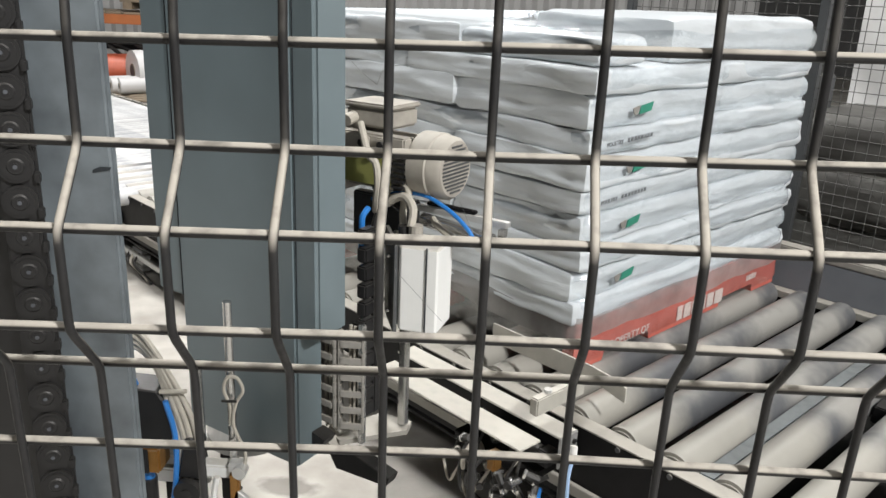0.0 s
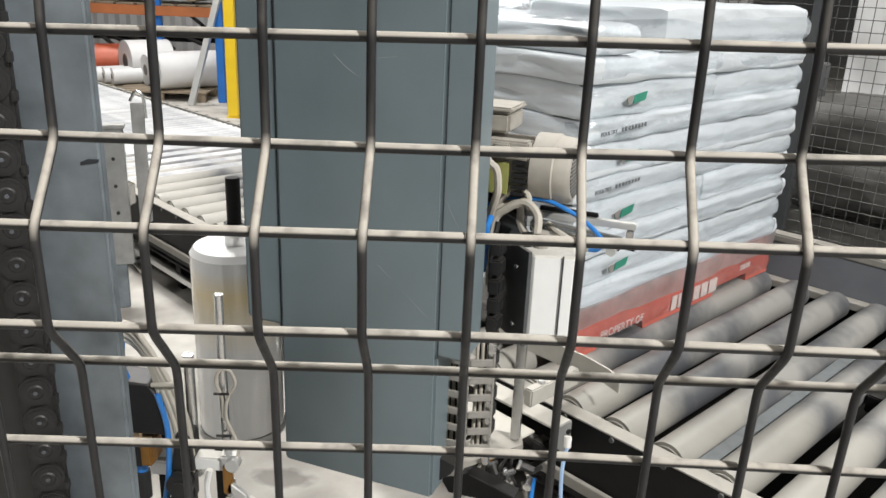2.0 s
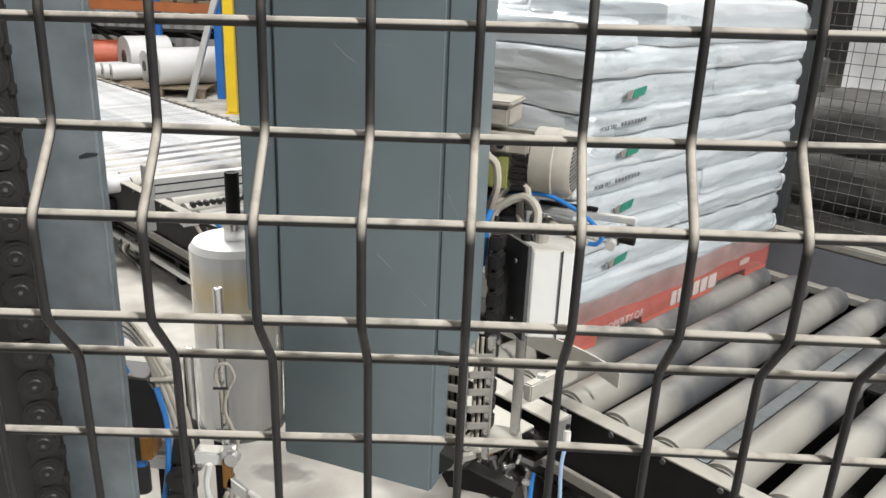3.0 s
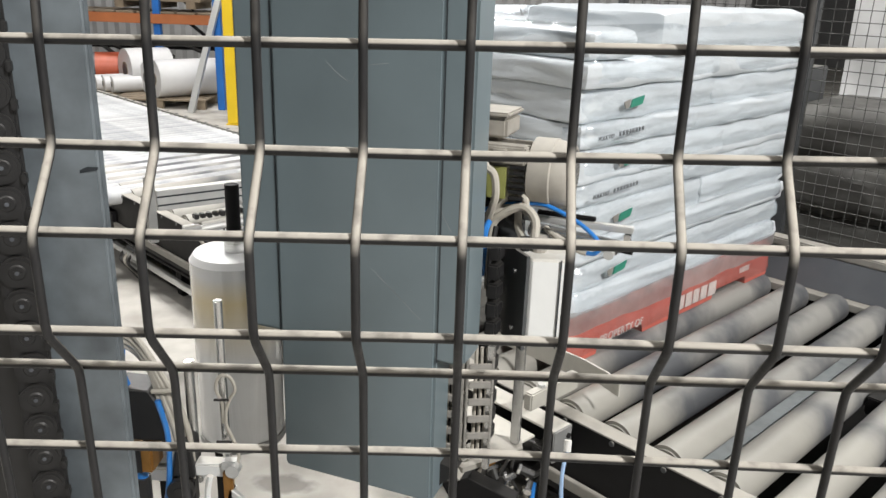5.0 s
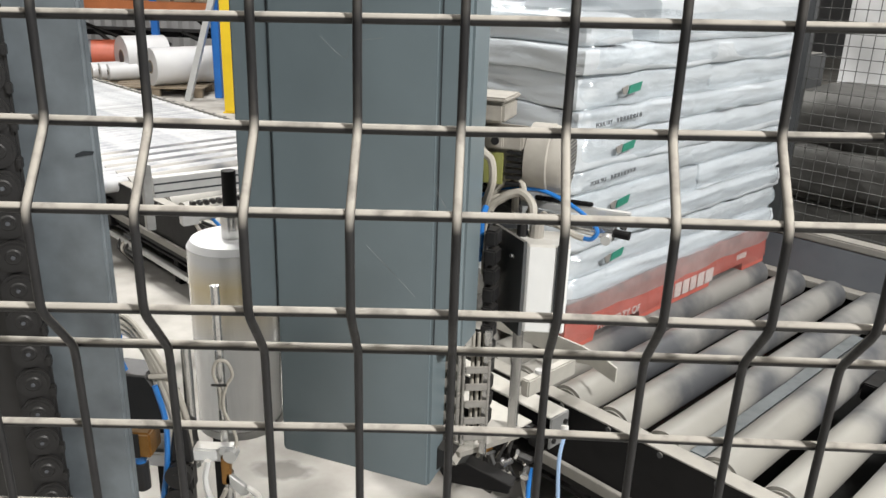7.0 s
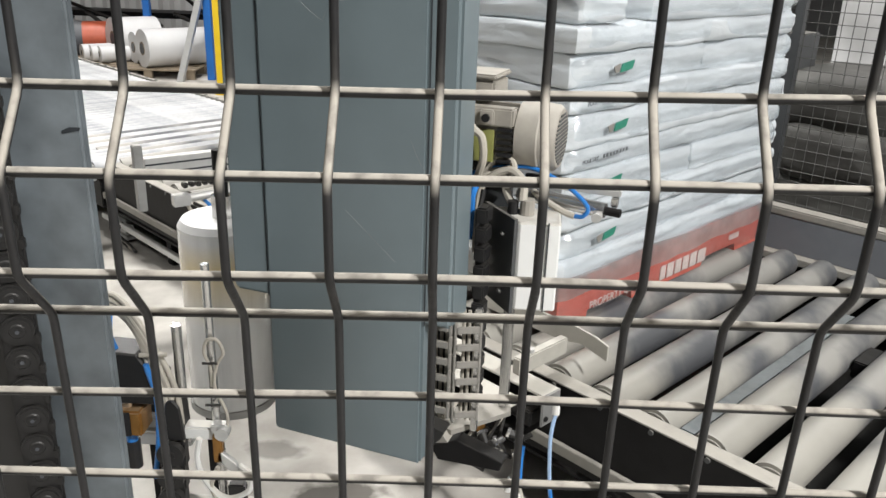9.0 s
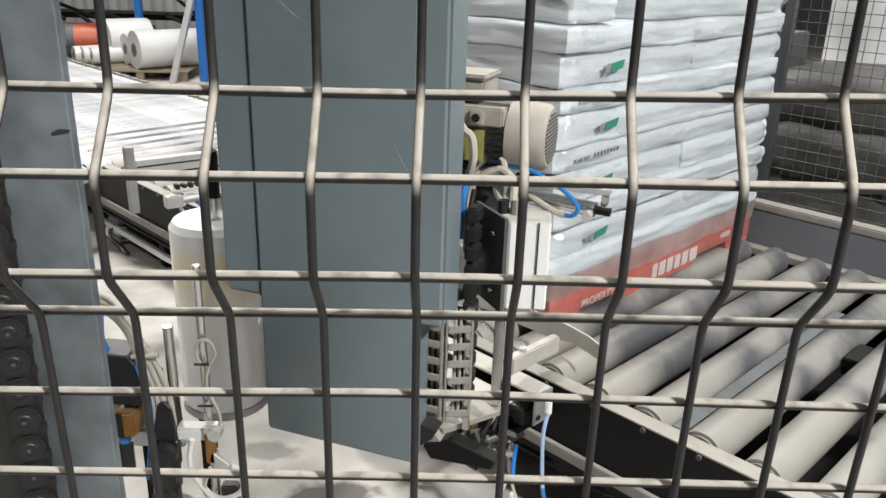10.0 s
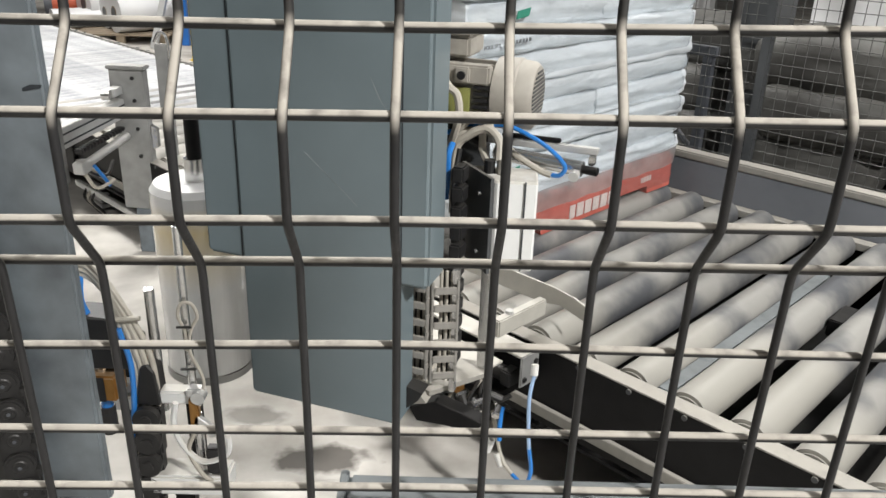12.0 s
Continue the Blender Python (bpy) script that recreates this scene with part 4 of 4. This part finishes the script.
def film_stand():
    """A standing reel of film on its spindle, with the dancer rods in front of it."""
    o = thing("film_reel_stand", "reel of pale stretch film on a steel spindle", "film reel", (-0.632, 2.06, 0), 0)
    R = 0.119
    reel = part("film_reel", rod((0, 0, 0.395), (0, 0, 0.918), R, n=48), FILM_ROLL, o, "glossy pale stretch film reel, yellowish towards its top", smooth=True)
    part("shoulder", rod((0, 0, 0.9185), (0, 0, 0.936), R * 0.995, n=48, r2=R * 0.90), CAP_WHITE, reel, smooth=True)
    part("spindle", rod((0.003, 0, 0.93), (0.003, 0, 0.998), 0.028, n=24), STEEL, o, smooth=True)
    part("spindle_tip", rod((0.003, 0, 0.998), (0.003, 0, 1.122), 0.019, n=20), BLACK_STEEL, o, smooth=True)
    part("turntable", rod((0, 0, 0.372), (0, 0, 0.394), R + 0.004, n=40), POST_GREY, o, smooth=True)
    part("pedestal", box((-0.085, -0.02, FLOOR_Z), (-0.045, 0.02, 0.371), 0.004), BLACK_STEEL, o)
    part("guide_roller", rod((0.15, -0.02, 0.47), (0.15, -0.02, 0.86), 0.012, n=16), STEEL, o, smooth=True)
    part("guide_roller", rod((0.172, 0.0, 0.47), (0.172, 0.0, 0.86), 0.010, n=16), STEEL, o, smooth=True)
    return o


film_stand()


def dancer():
    o = thing("film_tension_unit", "aluminium film tension unit with upright rods and cables", "tension unit", EYE_AT + (Vector((-0.58, 1.72, 0)) - EYE_AT) * 0.85, 0)

    def put(name, bm, mat, o, label="", smooth=False):
        return part(name, bm, mat, o, label, HALL * 0.85, smooth)

    put("rod", rod((0.005, 0.0, 0.45), (0.005, 0.0, 0.935), 0.0105, n=16), STEEL, o, smooth=True)
    put("rod", rod((-0.083, 0.02, 0.44), (-0.083, 0.02, 0.765), 0.0125, n=16), STEEL, o, smooth=True)
    put("block", box((-0.09, -0.03, 0.475), (0.035, 0.01, 0.51), 0.004), BOX_WHITE, o)
    put("block", box((0.0, -0.04, 0.50), (0.04, -0.01, 0.525), 0.004), ALU, o)
    put("joint", rod((0.03, -0.05, 0.505), (0.03, -0.02, 0.505), 0.017, n=14), ALU, o)
    put("arm", box((0.005, -0.045, 0.42), (0.028, -0.025, 0.50), 0.003), BRASS, o)
    put("link_bar", hull([(0.02, 0.455), (0.06, 0.42), (0.07, 0.395), (0.05, 0.39), (0.012, 0.43)], -0.045, -0.03, "y", bevel=0.002), ALU, o)
    put("sensor", box((0.04, -0.06, 0.29), (0.082, -0.03, 0.365), 0.004), BLACK, o)
    put("rod", rod((0.02, -0.03, 0.28), (0.02, -0.03, 0.45), 0.012, n=14), STEEL, o, smooth=True)
    loopw = [(0.005, -0.015, 0.62), (0.006, -0.018, 0.675), (-0.006, -0.02, 0.715), (0.004, -0.02, 0.748), (0.028, -0.02, 0.748), (0.040, -0.02, 0.715), (0.022, -0.02, 0.680), (0.014, -0.02, 0.62), (0.04, -0.02, 0.54), (0.03, -0.04, 0.48)]
    put("cable", tube(loopw, 0.0042), GREY_HOSE, o, smooth=True)
    put("cable", tube([(-0.02, -0.06, 0.50), (-0.03, -0.06, 0.44), (-0.015, -0.06, 0.38), (0.03, -0.06, 0.33), (0.09, -0.06, 0.35), (0.10, -0.06, 0.40), (0.07, -0.05, 0.42)], 0.0075), BOX_WHITE, o, smooth=True)
    put("cable", tube([(0.02, -0.06, 0.42), (0.0, -0.06, 0.36), (0.03, -0.07, 0.30), (0.05, -0.06, 0.27)], 0.006), GREY_HOSE, o, smooth=True)
    for z in (0.685, 0.57):
        put("cable_tie", rod((-0.012, -0.02, z), (0.026, -0.024, z + 0.004), 0.0035, n=8), BLACK, o)
    put("base", box((-0.11, -0.06, 0.22), (0.09, 0.02, 0.279), 0.006), BOX_WHITE, o)
    put("column", box((-0.06, -0.03, -0.312), (-0.01, 0.01, 0.2195), 0.004), BLACK_STEEL, o)
    return o


dancer()


# ---- the infeed roller bed and the transfer frame behind ----
BED_TOP = 0.475


def plan(u, v, z=0.0):
    """A place in plan units: u along the pallet conveyor, v across it."""
    a = radians(HEADING)
    return ORIGIN + Vector((math.cos(a), math.sin(a), 0)) * u + Vector((math.sin(a), -math.cos(a), 0)) * v + Vector((0, 0, z))


def infeed_bed():
    o = thing("infeed_bed", "pale roller bed white with dust on a dark frame", "conveyor", plan(3.44, -0.14), HEADING)
    # local x away along the bed, local -y across it to the far side
    me = mesh_of("roller", rod((0, -1.47, 0), (0, 0, 0), 0.0400, n=16), BED_WHITE, smooth=True)
    for k in range(52):
        piece("roller", me, o, Matrix.Translation(((0.02 + 0.082 * k) * HALL, 0, (BED_TOP - 0.0400) * HALL)))
    part("near_rail", box((-0.02, 0.002, BED_TOP - 0.10), (4.3, 0.03, BED_TOP - 0.015), 0.003), ALU, o)
    part("far_rail", box((-0.02, -1.51, BED_TOP - 0.10), (4.3, -1.474, BED_TOP + 0.01), 0.003), RAIL, o)
    hole = mesh_of("hole", rod((0, -1.492, 0.0105), (0, -1.492, 0.0125), 0.014, n=8), SEAM)
    for k in range(24):
        piece("hole", hole, o, Matrix.Translation(((0.1 + 0.176 * k) * HALL, 0, BED_TOP * HALL)))
    cap = mesh_of("end_cap", rod((0, 0.0305, 0), (0, 0.036, 0), 0.012, n=8), SEAM)
    for k in range(24):
        piece("end_cap", cap, o, Matrix.Translation(((0.05 + 0.164 * k) * HALL, 0, (BED_TOP - 0.04) * HALL)))
    part("under_frame", box((0.1, -1.4, BED_TOP - 0.30), (4.2, -0.06, BED_TOP - 0.14), 0.004), BLACK_STEEL, o)
    for k in range(4):
        part("leg", box((0.65 + 1.1 * k, -0.08, FLOOR_Z), (0.71 + 1.1 * k, -0.02, BED_TOP - 0.1), 0.003), ALU, o)
        part("leg", box((0.05 + 1.2 * k, -1.5, FLOOR_Z), (0.11 + 1.2 * k, -1.44, BED_TOP - 0.1), 0.003), BLACK_STEEL, o)
    return o


infeed_bed()


NEARER = 0.75


def transfer_frame():
    o = thing("transfer_frame", "aluminium profile transfer frame with steel end plates", "transfer arm", (-1.82, 4.37, 0.40), 37)

    def put(name, bm, mat, label="", smooth=False):
        return part(name, bm, mat, o, label, HALL * NEARER, smooth)

    # local x along the beam from its outer end plate
    L = 0.80
    put("beam", box((0.03, -0.03, -0.05), (L, 0.03, 0.07), 0.004), ALU, smooth=True)
    for z in (0.032, -0.018):
        put("profile_groove", box((0.03, -0.0315, z - 0.005), (L, -0.0302, z + 0.005), 0), SEAM)
    put("end_plate", box((-0.03, -0.05, -0.23), (0.018, 0.01, 0.153), 0.004), POST_GREY, "bright steel end plate")
    put("end_post", box((L, -0.17, -0.66), (L + 0.07, 0.05, 0.25), 0.006), POST_GREY, "pale steel end post")
    for z in (-0.3, -0.12, 0.06, 0.2):
        put("bolt", rod((L, -0.10, z), (L - 0.008, -0.10, z), 0.012, n=10), BLACK)
    put("post_head", box((L - 0.012, -0.182, 0.2505), (L + 0.082, 0.062, 0.275), 0.005), POST_GREY)
    put("post_bracket", hull([(-0.21, -0.24), (-0.171, -0.26), (-0.171, -0.10), (-0.21, -0.12)], L + 0.02, L + 0.06, "x"), STEEL)
    put("post_cap", box((L + 0.09, -0.30, -0.40), (L + 0.13, -0.22, 0.40), 0.006), POST_GREY)
    put("cap_tube", tube([(L + 0.10, -0.22, 0.41), (L + 0.10, -0.26, 0.47), (L + 0.10, -0.30, 0.44), (L + 0.10, -0.31, 0.30)], 0.010), STEEL, smooth=True)
    put("roller_wheel", rod((L - 0.14, -0.02, 0.12), (L - 0.14, 0.03, 0.12), 0.032, n=16), STEEL)
    put("clamp_arm", box((L - 0.12, -0.03, 0.10), (L + 0.0, 0.03, 0.15), 0.004), ALU)
    for k in range(14):
        put("toothed_link", box((0.24 + 0.04 * k, -0.02, -0.135 + 0.004 * (k % 2)), (0.268 + 0.04 * k, 0.03, -0.105), 0.004), BLACK)
    put("cylinder", rod((0.20, -0.02, -0.20), (L, -0.02, -0.17), 0.026, n=16), ALU, smooth=True)
    put("cylinder_head", box((0.17, -0.05, -0.235), (0.27, 0.015, -0.165), 0.005), ALU)
    for pts, mat in (([(0.30, 0, -0.24), (0.40, 0.02, -0.30), (0.52, 0.0, -0.34), (0.62, 0.0, -0.28)], BLACK),
                     ([(0.36, 0, -0.22), (0.44, -0.02, -0.33), (0.50, -0.02, -0.40)], BLUE_HOSE),
                     ([(0.25, 0, -0.23), (0.33, -0.02, -0.36), (0.46, -0.03, -0.38), (0.60, 0.0, -0.40)], GREY_HOSE)):
        put("hose", tube(pts, 0.011), mat, smooth=True)
    put("carriage", box((L + 0.0, -0.12, -0.972), (L + 0.06, -0.02, -0.6605), 0.006), MAST_OLD)
    return o


transfer = transfer_frame()


def frame_base():
    o = thing("machine_base", "dark steel machine base beside the roller bed", "machine base", plan(2.2, 0.0), HEADING)
    part("beam", box((-0.1, -0.10, 0.16), (1.2, 0.0, 0.29), 0.006), BLACK_STEEL, o)
    part("top_plate", box((-0.1, -0.12, 0.2905), (1.2, 0.012, 0.30), 0.003), ALU, o)
    part("rail", box((-0.1, 0.03, 0.085), (1.45, 0.055, 0.12), 0.003), ALU, o)
    for k in range(6):
        part("slat", box((1.20, -0.03, 0.0 + 0.035 * k), (1.33, 0.02, 0.02 + 0.035 * k), 0.002), ALU, o)
    for k in range(3):
        part("hose", tube([(1.18 + 0.06 * k, 0.04, 0.12), (1.2 + 0.05 * k, 0.07, 0.06), (1.12 + 0.06 * k, 0.05, 0.015), (1.0 + 0.05 * k, 0.06, 0.0)], 0.008), (BLACK, GREY_HOSE, BLACK)[k], o)
    for x in (0.05, 0.72):
        part("leg", box((x, -0.08, FLOOR_Z), (x + 0.06, -0.02, 0.1595), 0.004), BLACK_STEEL, o)
    return o


frame_base()


# ---- far store: reels on pallets, racking ----
FAR = 0.83  # size of the far store's plan unit against the hall's
STORE = HALL * FAR
STORE_FLOOR = EYE_AT.z - (EYE_AT.z - FLOOR_Z) / FAR


def far_at(p):
    return at(EYE_AT + (Vector(p) - EYE_AT) * FAR)


def far_thing(name, label, category, p, rz, group=""):
    return thing(name, label, category, EYE_AT + (Vector(p) - EYE_AT) * FAR, rz, group)


def far_part(name, bm, mat, parent, label="", smooth=False):
    return part(name, bm, mat, parent, label, STORE, smooth)


def timber_pallet(p, rz):
    o = far_thing("timber_pallet", "weathered timber pallet lying on the floor", "pallet", p, rz, group="store pallets")
    for k in range(7):
        far_part("deck_board", box((-0.72, -0.7 + 0.205 * k, 0.125), (0.72, -0.53 + 0.205 * k, 0.15), 0.003), TIMBER, o)
    for y in (-0.68, -0.04, 0.6):
        far_part("bearer", box((-0.70, y, 0.0), (-0.58, y + 0.09, 0.124), 0.003), TIMBER, o)
        far_part("bearer", box((-0.06, y, 0.0), (0.06, y + 0.09, 0.124), 0.003), TIMBER, o)
        far_part("bearer", box((0.58, y, 0.0), (0.70, y + 0.09, 0.124), 0.003), TIMBER, o)
    return o


def film_reel(p, R, L, rz):
    o = far_thing("white_film_reel", "white plastic film reel lying on a timber pallet", "film reel", p, rz, group="store reels")
    far_part("winding", rod((0, 0, 0), (L, 0, 0), R, n=36), ROLL_WHITE, o, smooth=True)
    far_part("core", rod((-0.006, 0, 0), (0.001, 0, 0), R * 0.28, n=20), BOX_DARK, o)
    far_part("core_ring", rod((-0.003, 0, 0), (0.002, 0, 0), R * 0.36, n=20), TIMBER, o)
    return o


PZ = STORE_FLOOR
for x, y, rz in ((-4.85, 12.85, 4), (-6.35, 13.1, -3)):
    timber_pallet((x, y, PZ), rz)
for x, y, z, R, L, rz in ((-4.90, 12.30, PZ + 0.15 + 0.285, 0.285, 1.1, 42), (-5.22, 12.75, PZ + 0.15 + 0.24, 0.24, 0.9, 42), (-5.66, 13.05, PZ + 0.15 + 0.33, 0.33, 0.7, 42)):
    film_reel((x, y, z), R, L, rz)
for k in range(3):
    film_reel((-6.05 + 0.16 * k, 12.75 - 0.05 * k, PZ + 0.15 + 0.13), 0.13, 0.45, 40)


def drum(p):
    o = far_thing("paint_drum", "orange and grey steel drum on its side", "drum", p, 20)
    far_part("body", rod((0, 0, 0), (0.75, 0, 0), 0.27, n=28), ORANGE_CAN, o, smooth=True)
    far_part("band", rod((-0.02, 0, 0), (0.10, 0, 0), 0.275, n=28), GUARD, o, smooth=True)
    return o


drum((-6.45, 13.5, PZ + 0.15 + 0.27))


def rack():
    o = far_thing("pallet_rack", "blue and orange steel pallet racking", "rack", (-5.02, 13.6, STORE_FLOOR), 0)
    for x, y in ((-2.6, 0), (-0.22, -0.1), (1.16, -1.3), (-2.6, 1.1), (1.16, 1.1)):
        far_part("upright", box((x - 0.055, y - 0.05, 0), (x + 0.055, y + 0.05, 4.2), 0.006), RACK_BLUE, o, "blue rack upright")
    for z in (1.19, 2.6):
        for y in (-0.18, 1.1):
            far_part("beam", box((-2.7, y - 0.04, z), (1.1, y + 0.03, z + 0.15), 0.006), RACK_ORANGE, o, "orange rack beam")
        for k in range(11):
            far_part("shelf_board", box((-2.6 + 0.34 * k, -0.1, z + 0.152), (-2.32 + 0.34 * k, 1.1, z + 0.18), 0.003), TIMBER, o)
    far_part("tray", box((-2.7, 0.3, 0.74), (1.1, 1.0, 0.83), 0.006), BLACK_STEEL, o)
    for k in range(7):
        far_part("clutter_hook", rod((-2.4 + 0.5 * k, 0.25, 0.83), (-2.1 + 0.5 * k, 0.2, 0.62 + 0.1 * (k % 2)), 0.035, n=8), BLACK, o)
    for x0, x1, z0, z1 in ((-2.3, -0.9, 1.2, 0.7), (0.2, 0.9, 1.2, 0.65), (-0.9, 0.3, 2.5, 1.4)):
        far_part("cross_brace", rod((x0, 0.2, z0), (x1, 0.2, z1), 0.03, n=8), BLACK_STEEL, o)
    return o


rack()
crate = far_thing("pallet_stack", "pale timber pallet stored on the rack beam", "pallet", (-5.3, 14.1, STORE_FLOOR + 1.42), 0)
for k in range(3):
    far_part("bearer", box((-0.7 + 0.6 * k, -0.45, 0.0), (-0.55 + 0.6 * k, 0.4, 0.11), 0.003), TIMBER, crate)
far_part("deck", box((-0.75, -0.45, 0.111), (0.75, 0.4, 0.15), 0.003), TIMBER, crate)
sign = far_thing("steel_prop", "leaning grey steel prop beside the racking", "prop", (-4.22, 11.9, STORE_FLOOR), 0)
far_part("bar", tube([(0, 0, 0), (0.36, 0.3, 1.45), (0.62, 0.5, 2.4)], 0.06, n=4, curved=False), ALU, sign)
post = far_thing("guard_post", "yellow painted steel guard post", "post", (-3.33, 11.1, STORE_FLOOR), 0)
far_part("post", box((-0.07, -0.07, 0.02), (0.07, 0.07, 3.2), 0.01), YELLOW, post)
far_part("base_plate", box((-0.09, -0.09, 0.0), (0.09, 0.09, 0.0195), 0.004), YELLOW, post)
ribs = hull([(-11 + 0.12 * k, 0.05 if k % 2 else 0.0) for k in range(140)] + [(-11 + 0.12 * 139, 0.1), (-11, 0.1)], 0.0, 4.5, "z")
cladding = far_part("cladding", ribs, WALL, None)
cladding.location = far_at((0, 17.5, STORE_FLOOR))
tagged(cladding, "pale ribbed sheet cladding on the far hall wall", "wall", kind="structure")


# ---- far guard mesh and what stands behind it ----
def far_mesh():
    o = far_thing("mesh_screen", "thin dark wire mesh safety screen with grey posts", "fence", plan(0.0, 2.75, STORE_FLOOR), HEADING)
    up = mesh_of("upright_wire", rod((0, 0, 0.3), (0, 0, 2.6), 0.0024, n=5), DARKWIRE, STORE)
    for k in range(58):
        piece("upright_wire", up, o, Matrix.Translation(((-1.4 + 0.062 * k) * STORE, 0, 0)))
    cross = mesh_of("cross_wire", rod((-1.4, 0.005, 0), (2.15, 0.005, 0), 0.0024, n=5), DARKWIRE, STORE)
    for k in range(37):
        piece("cross_wire", cross, o, Matrix.Translation((0, 0, (0.32 + 0.062 * k) * STORE)))
    for x in (-1.4, 0.93, 2.15):
        far_part("post", box((x - 0.025, -0.025, 0), (x + 0.025, 0.025, 2.7), 0.004), BOX_DARK, o)
    far_part("rail", box((-1.37, -0.02, 0.24), (2.12, 0.02, 0.299), 0.003), BLACK_STEEL, o)
    return o


far_mesh()


def shrouded_sacks():
    rng = random.Random(9)
    for i, (u, v, w, h) in enumerate(((0.72, 3.55, 0.9, 1.3), (1.85, 3.7, 0.8, 1.1), (-0.4, 3.7, 0.9, 0.8))):
        o = far_thing("sack_pile", "grey shrouded pile of sacks on a timber pallet", "sack pile", plan(u, v, STORE_FLOOR), HEADING + 5 * i, group="shrouded piles")
        far_part("pallet", box((-0.5, -0.5, 0.0), (0.5, 0.5, 0.14), 0.004), TIMBER, o)
        z = 0.14
        while z < h:
            bm = sack_bmesh(w + rng.uniform(-0.1, 0.1), w + rng.uniform(-0.1, 0.1), 0.36, 100 + int(z * 100) + i, 0.12, 0.12)
            bmesh.ops.translate(bm, verts=bm.verts, vec=(rng.uniform(-0.06, 0.06), rng.uniform(-0.06, 0.06), z + 0.16))
            far_part("sack_layer", bm, DARKBAG, o, smooth=True)
            z += 0.30


shrouded_sacks()
cabinet = far_thing("grey_cabinet", "dark grey steel cabinet behind the mesh screen", "cabinet", plan(1.2, 3.35, STORE_FLOOR), HEADING)
far_part("body", box((-0.10, -0.15, 0), (0.12, 0.15, 1.58), 0.008), BOX_DARK, cabinet)
far_part("panel", box((-0.08, 0.151, 1.0), (0.10, 0.16, 1.24), 0.003), DARKBAG, cabinet)
far_part("panel", box((-0.08, 0.151, 1.28), (0.06, 0.16, 1.53), 0.003), BOX_DARK, cabinet)
bench = far_thing("steel_trestle", "grey steel trestle frame beyond the conveyor", "trestle", plan(1.75, 3.0, STORE_FLOOR), HEADING)
for x in (-0.4, 0.3):
    far_part("leg", box((x, -0.03, 0), (x + 0.06, 0.03, 1.2), 0.004), GUARD, bench)
far_part("rail", box((-0.42, -0.031, 1.2005), (0.38, 0.031, 1.26), 0.004), GUARD, bench)
far_part("rail", box((-0.34, -0.02, 0.55), (0.30, 0.02, 0.60), 0.004), GUARD, bench)
far_part("brace", rod((-0.34, 0.0, 0.60), (0.30, 0.0, 1.19), 0.02, n=8), GUARD, bench)
back = far_part("pale_curtain", box((-3.2, 0, 1.125), (1.05, 0.02, 3.6), 0.004), BACKLIT, None)
back.matrix_basis = Matrix.Translation(far_at(plan(0.25, 4.3, STORE_FLOOR))) @ pose(0, 0, 0, 0, 0, HEADING)
tagged(back, "pale plastic sheet curtain hanging behind the mesh", "curtain", kind="structure")
board = far_part("low_board", box((-3.2, 0, 0.0), (3.2, 0.04, 1.124), 0.004), DARKBAG, None)
board.matrix_basis = Matrix.Translation(far_at(plan(0.25, 4.35, STORE_FLOOR))) @ pose(0, 0, 0, 0, 0, HEADING)
tagged(board, "dusty grey boarding below the curtain", "wall", kind="structure")


# ---- what moves ----
def motions():
    # the wrapper arm comes to rest
    def arm_at(turn):
        return Matrix.Translation(at(PIVOT)) @ pose(0, 0, 0, 0, 0, REST + turn)

    walk(arm, [(0.0, arm_at(-10.9)), (0.25, arm_at(-7.6)), (0.5, arm_at(-3.2)), (0.75, arm_at(-0.6)), (0.95, arm_at(0.0)), (1.5, arm_at(-0.1)), (12.0, arm_at(-0.1))])

    # the load rolls away along the conveyor
    along = Vector((math.cos(radians(HEADING)), math.sin(radians(HEADING)), 0))

    def load_at(s):
        return Matrix.Translation(at(load_plan + along * s + Vector((0, 0, TOP)))) @ pose(0, 0, 0, 0, 0, HEADING)

    walk(load, [(0.0, load_at(0)), (10.55, load_at(0)), (10.75, load_at(0.012)), (11.0, load_at(0.078)), (11.5, load_at(0.208)), (12.0, load_at(0.318))])

    # the driven rollers turn with it
    ways = ((0.0, 0.0), (10.55, 0.0), (10.75, 0.012), (11.0, 0.078), (11.2, 0.130), (11.35, 0.170), (11.5, 0.208), (11.7, 0.254), (11.85, 0.286), (12.0, 0.318))
    for roller, spot in ROLLERS:
        walk(roller, [(t, spot @ pose(0, 0, 0, 0, math.degrees(s / 0.058), 0)) for t, s in ways])

    # the transfer frame swings in and back
    def frame_at(x, y, turn):
        return Matrix.Translation(at(EYE_AT + (Vector((x, y, 0.40)) - EYE_AT) * NEARER)) @ pose(0, 0, 0, 0, 0, turn)

    walk(transfer, [(0.0, frame_at(-2.2, 4.15, 130)), (1.8, frame_at(-2.2, 4.15, 130)), (2.1, frame_at(-2.08, 4.18, 92)), (2.2, frame_at(-2.05, 4.22, 80)), (2.3, frame_at(-2.03, 4.28, 72)), (2.5, frame_at(-2.0, 4.38, 63)), (2.6, frame_at(-1.96, 4.39, 56)),
                    (2.8, frame_at(-1.88, 4.38, 44)), (3.0, frame_at(-1.83, 4.37, 38)), (3.3, frame_at(-1.82, 4.37, 37)), (10.9, frame_at(-1.82, 4.37, 37)), (11.1, frame_at(-1.86, 4.37, 42)), (11.4, frame_at(-1.99, 4.39, 58)),
                    (11.7, frame_at(-2.03, 4.30, 74)), (12.0, frame_at(-2.06, 4.20, 86))])


motions()
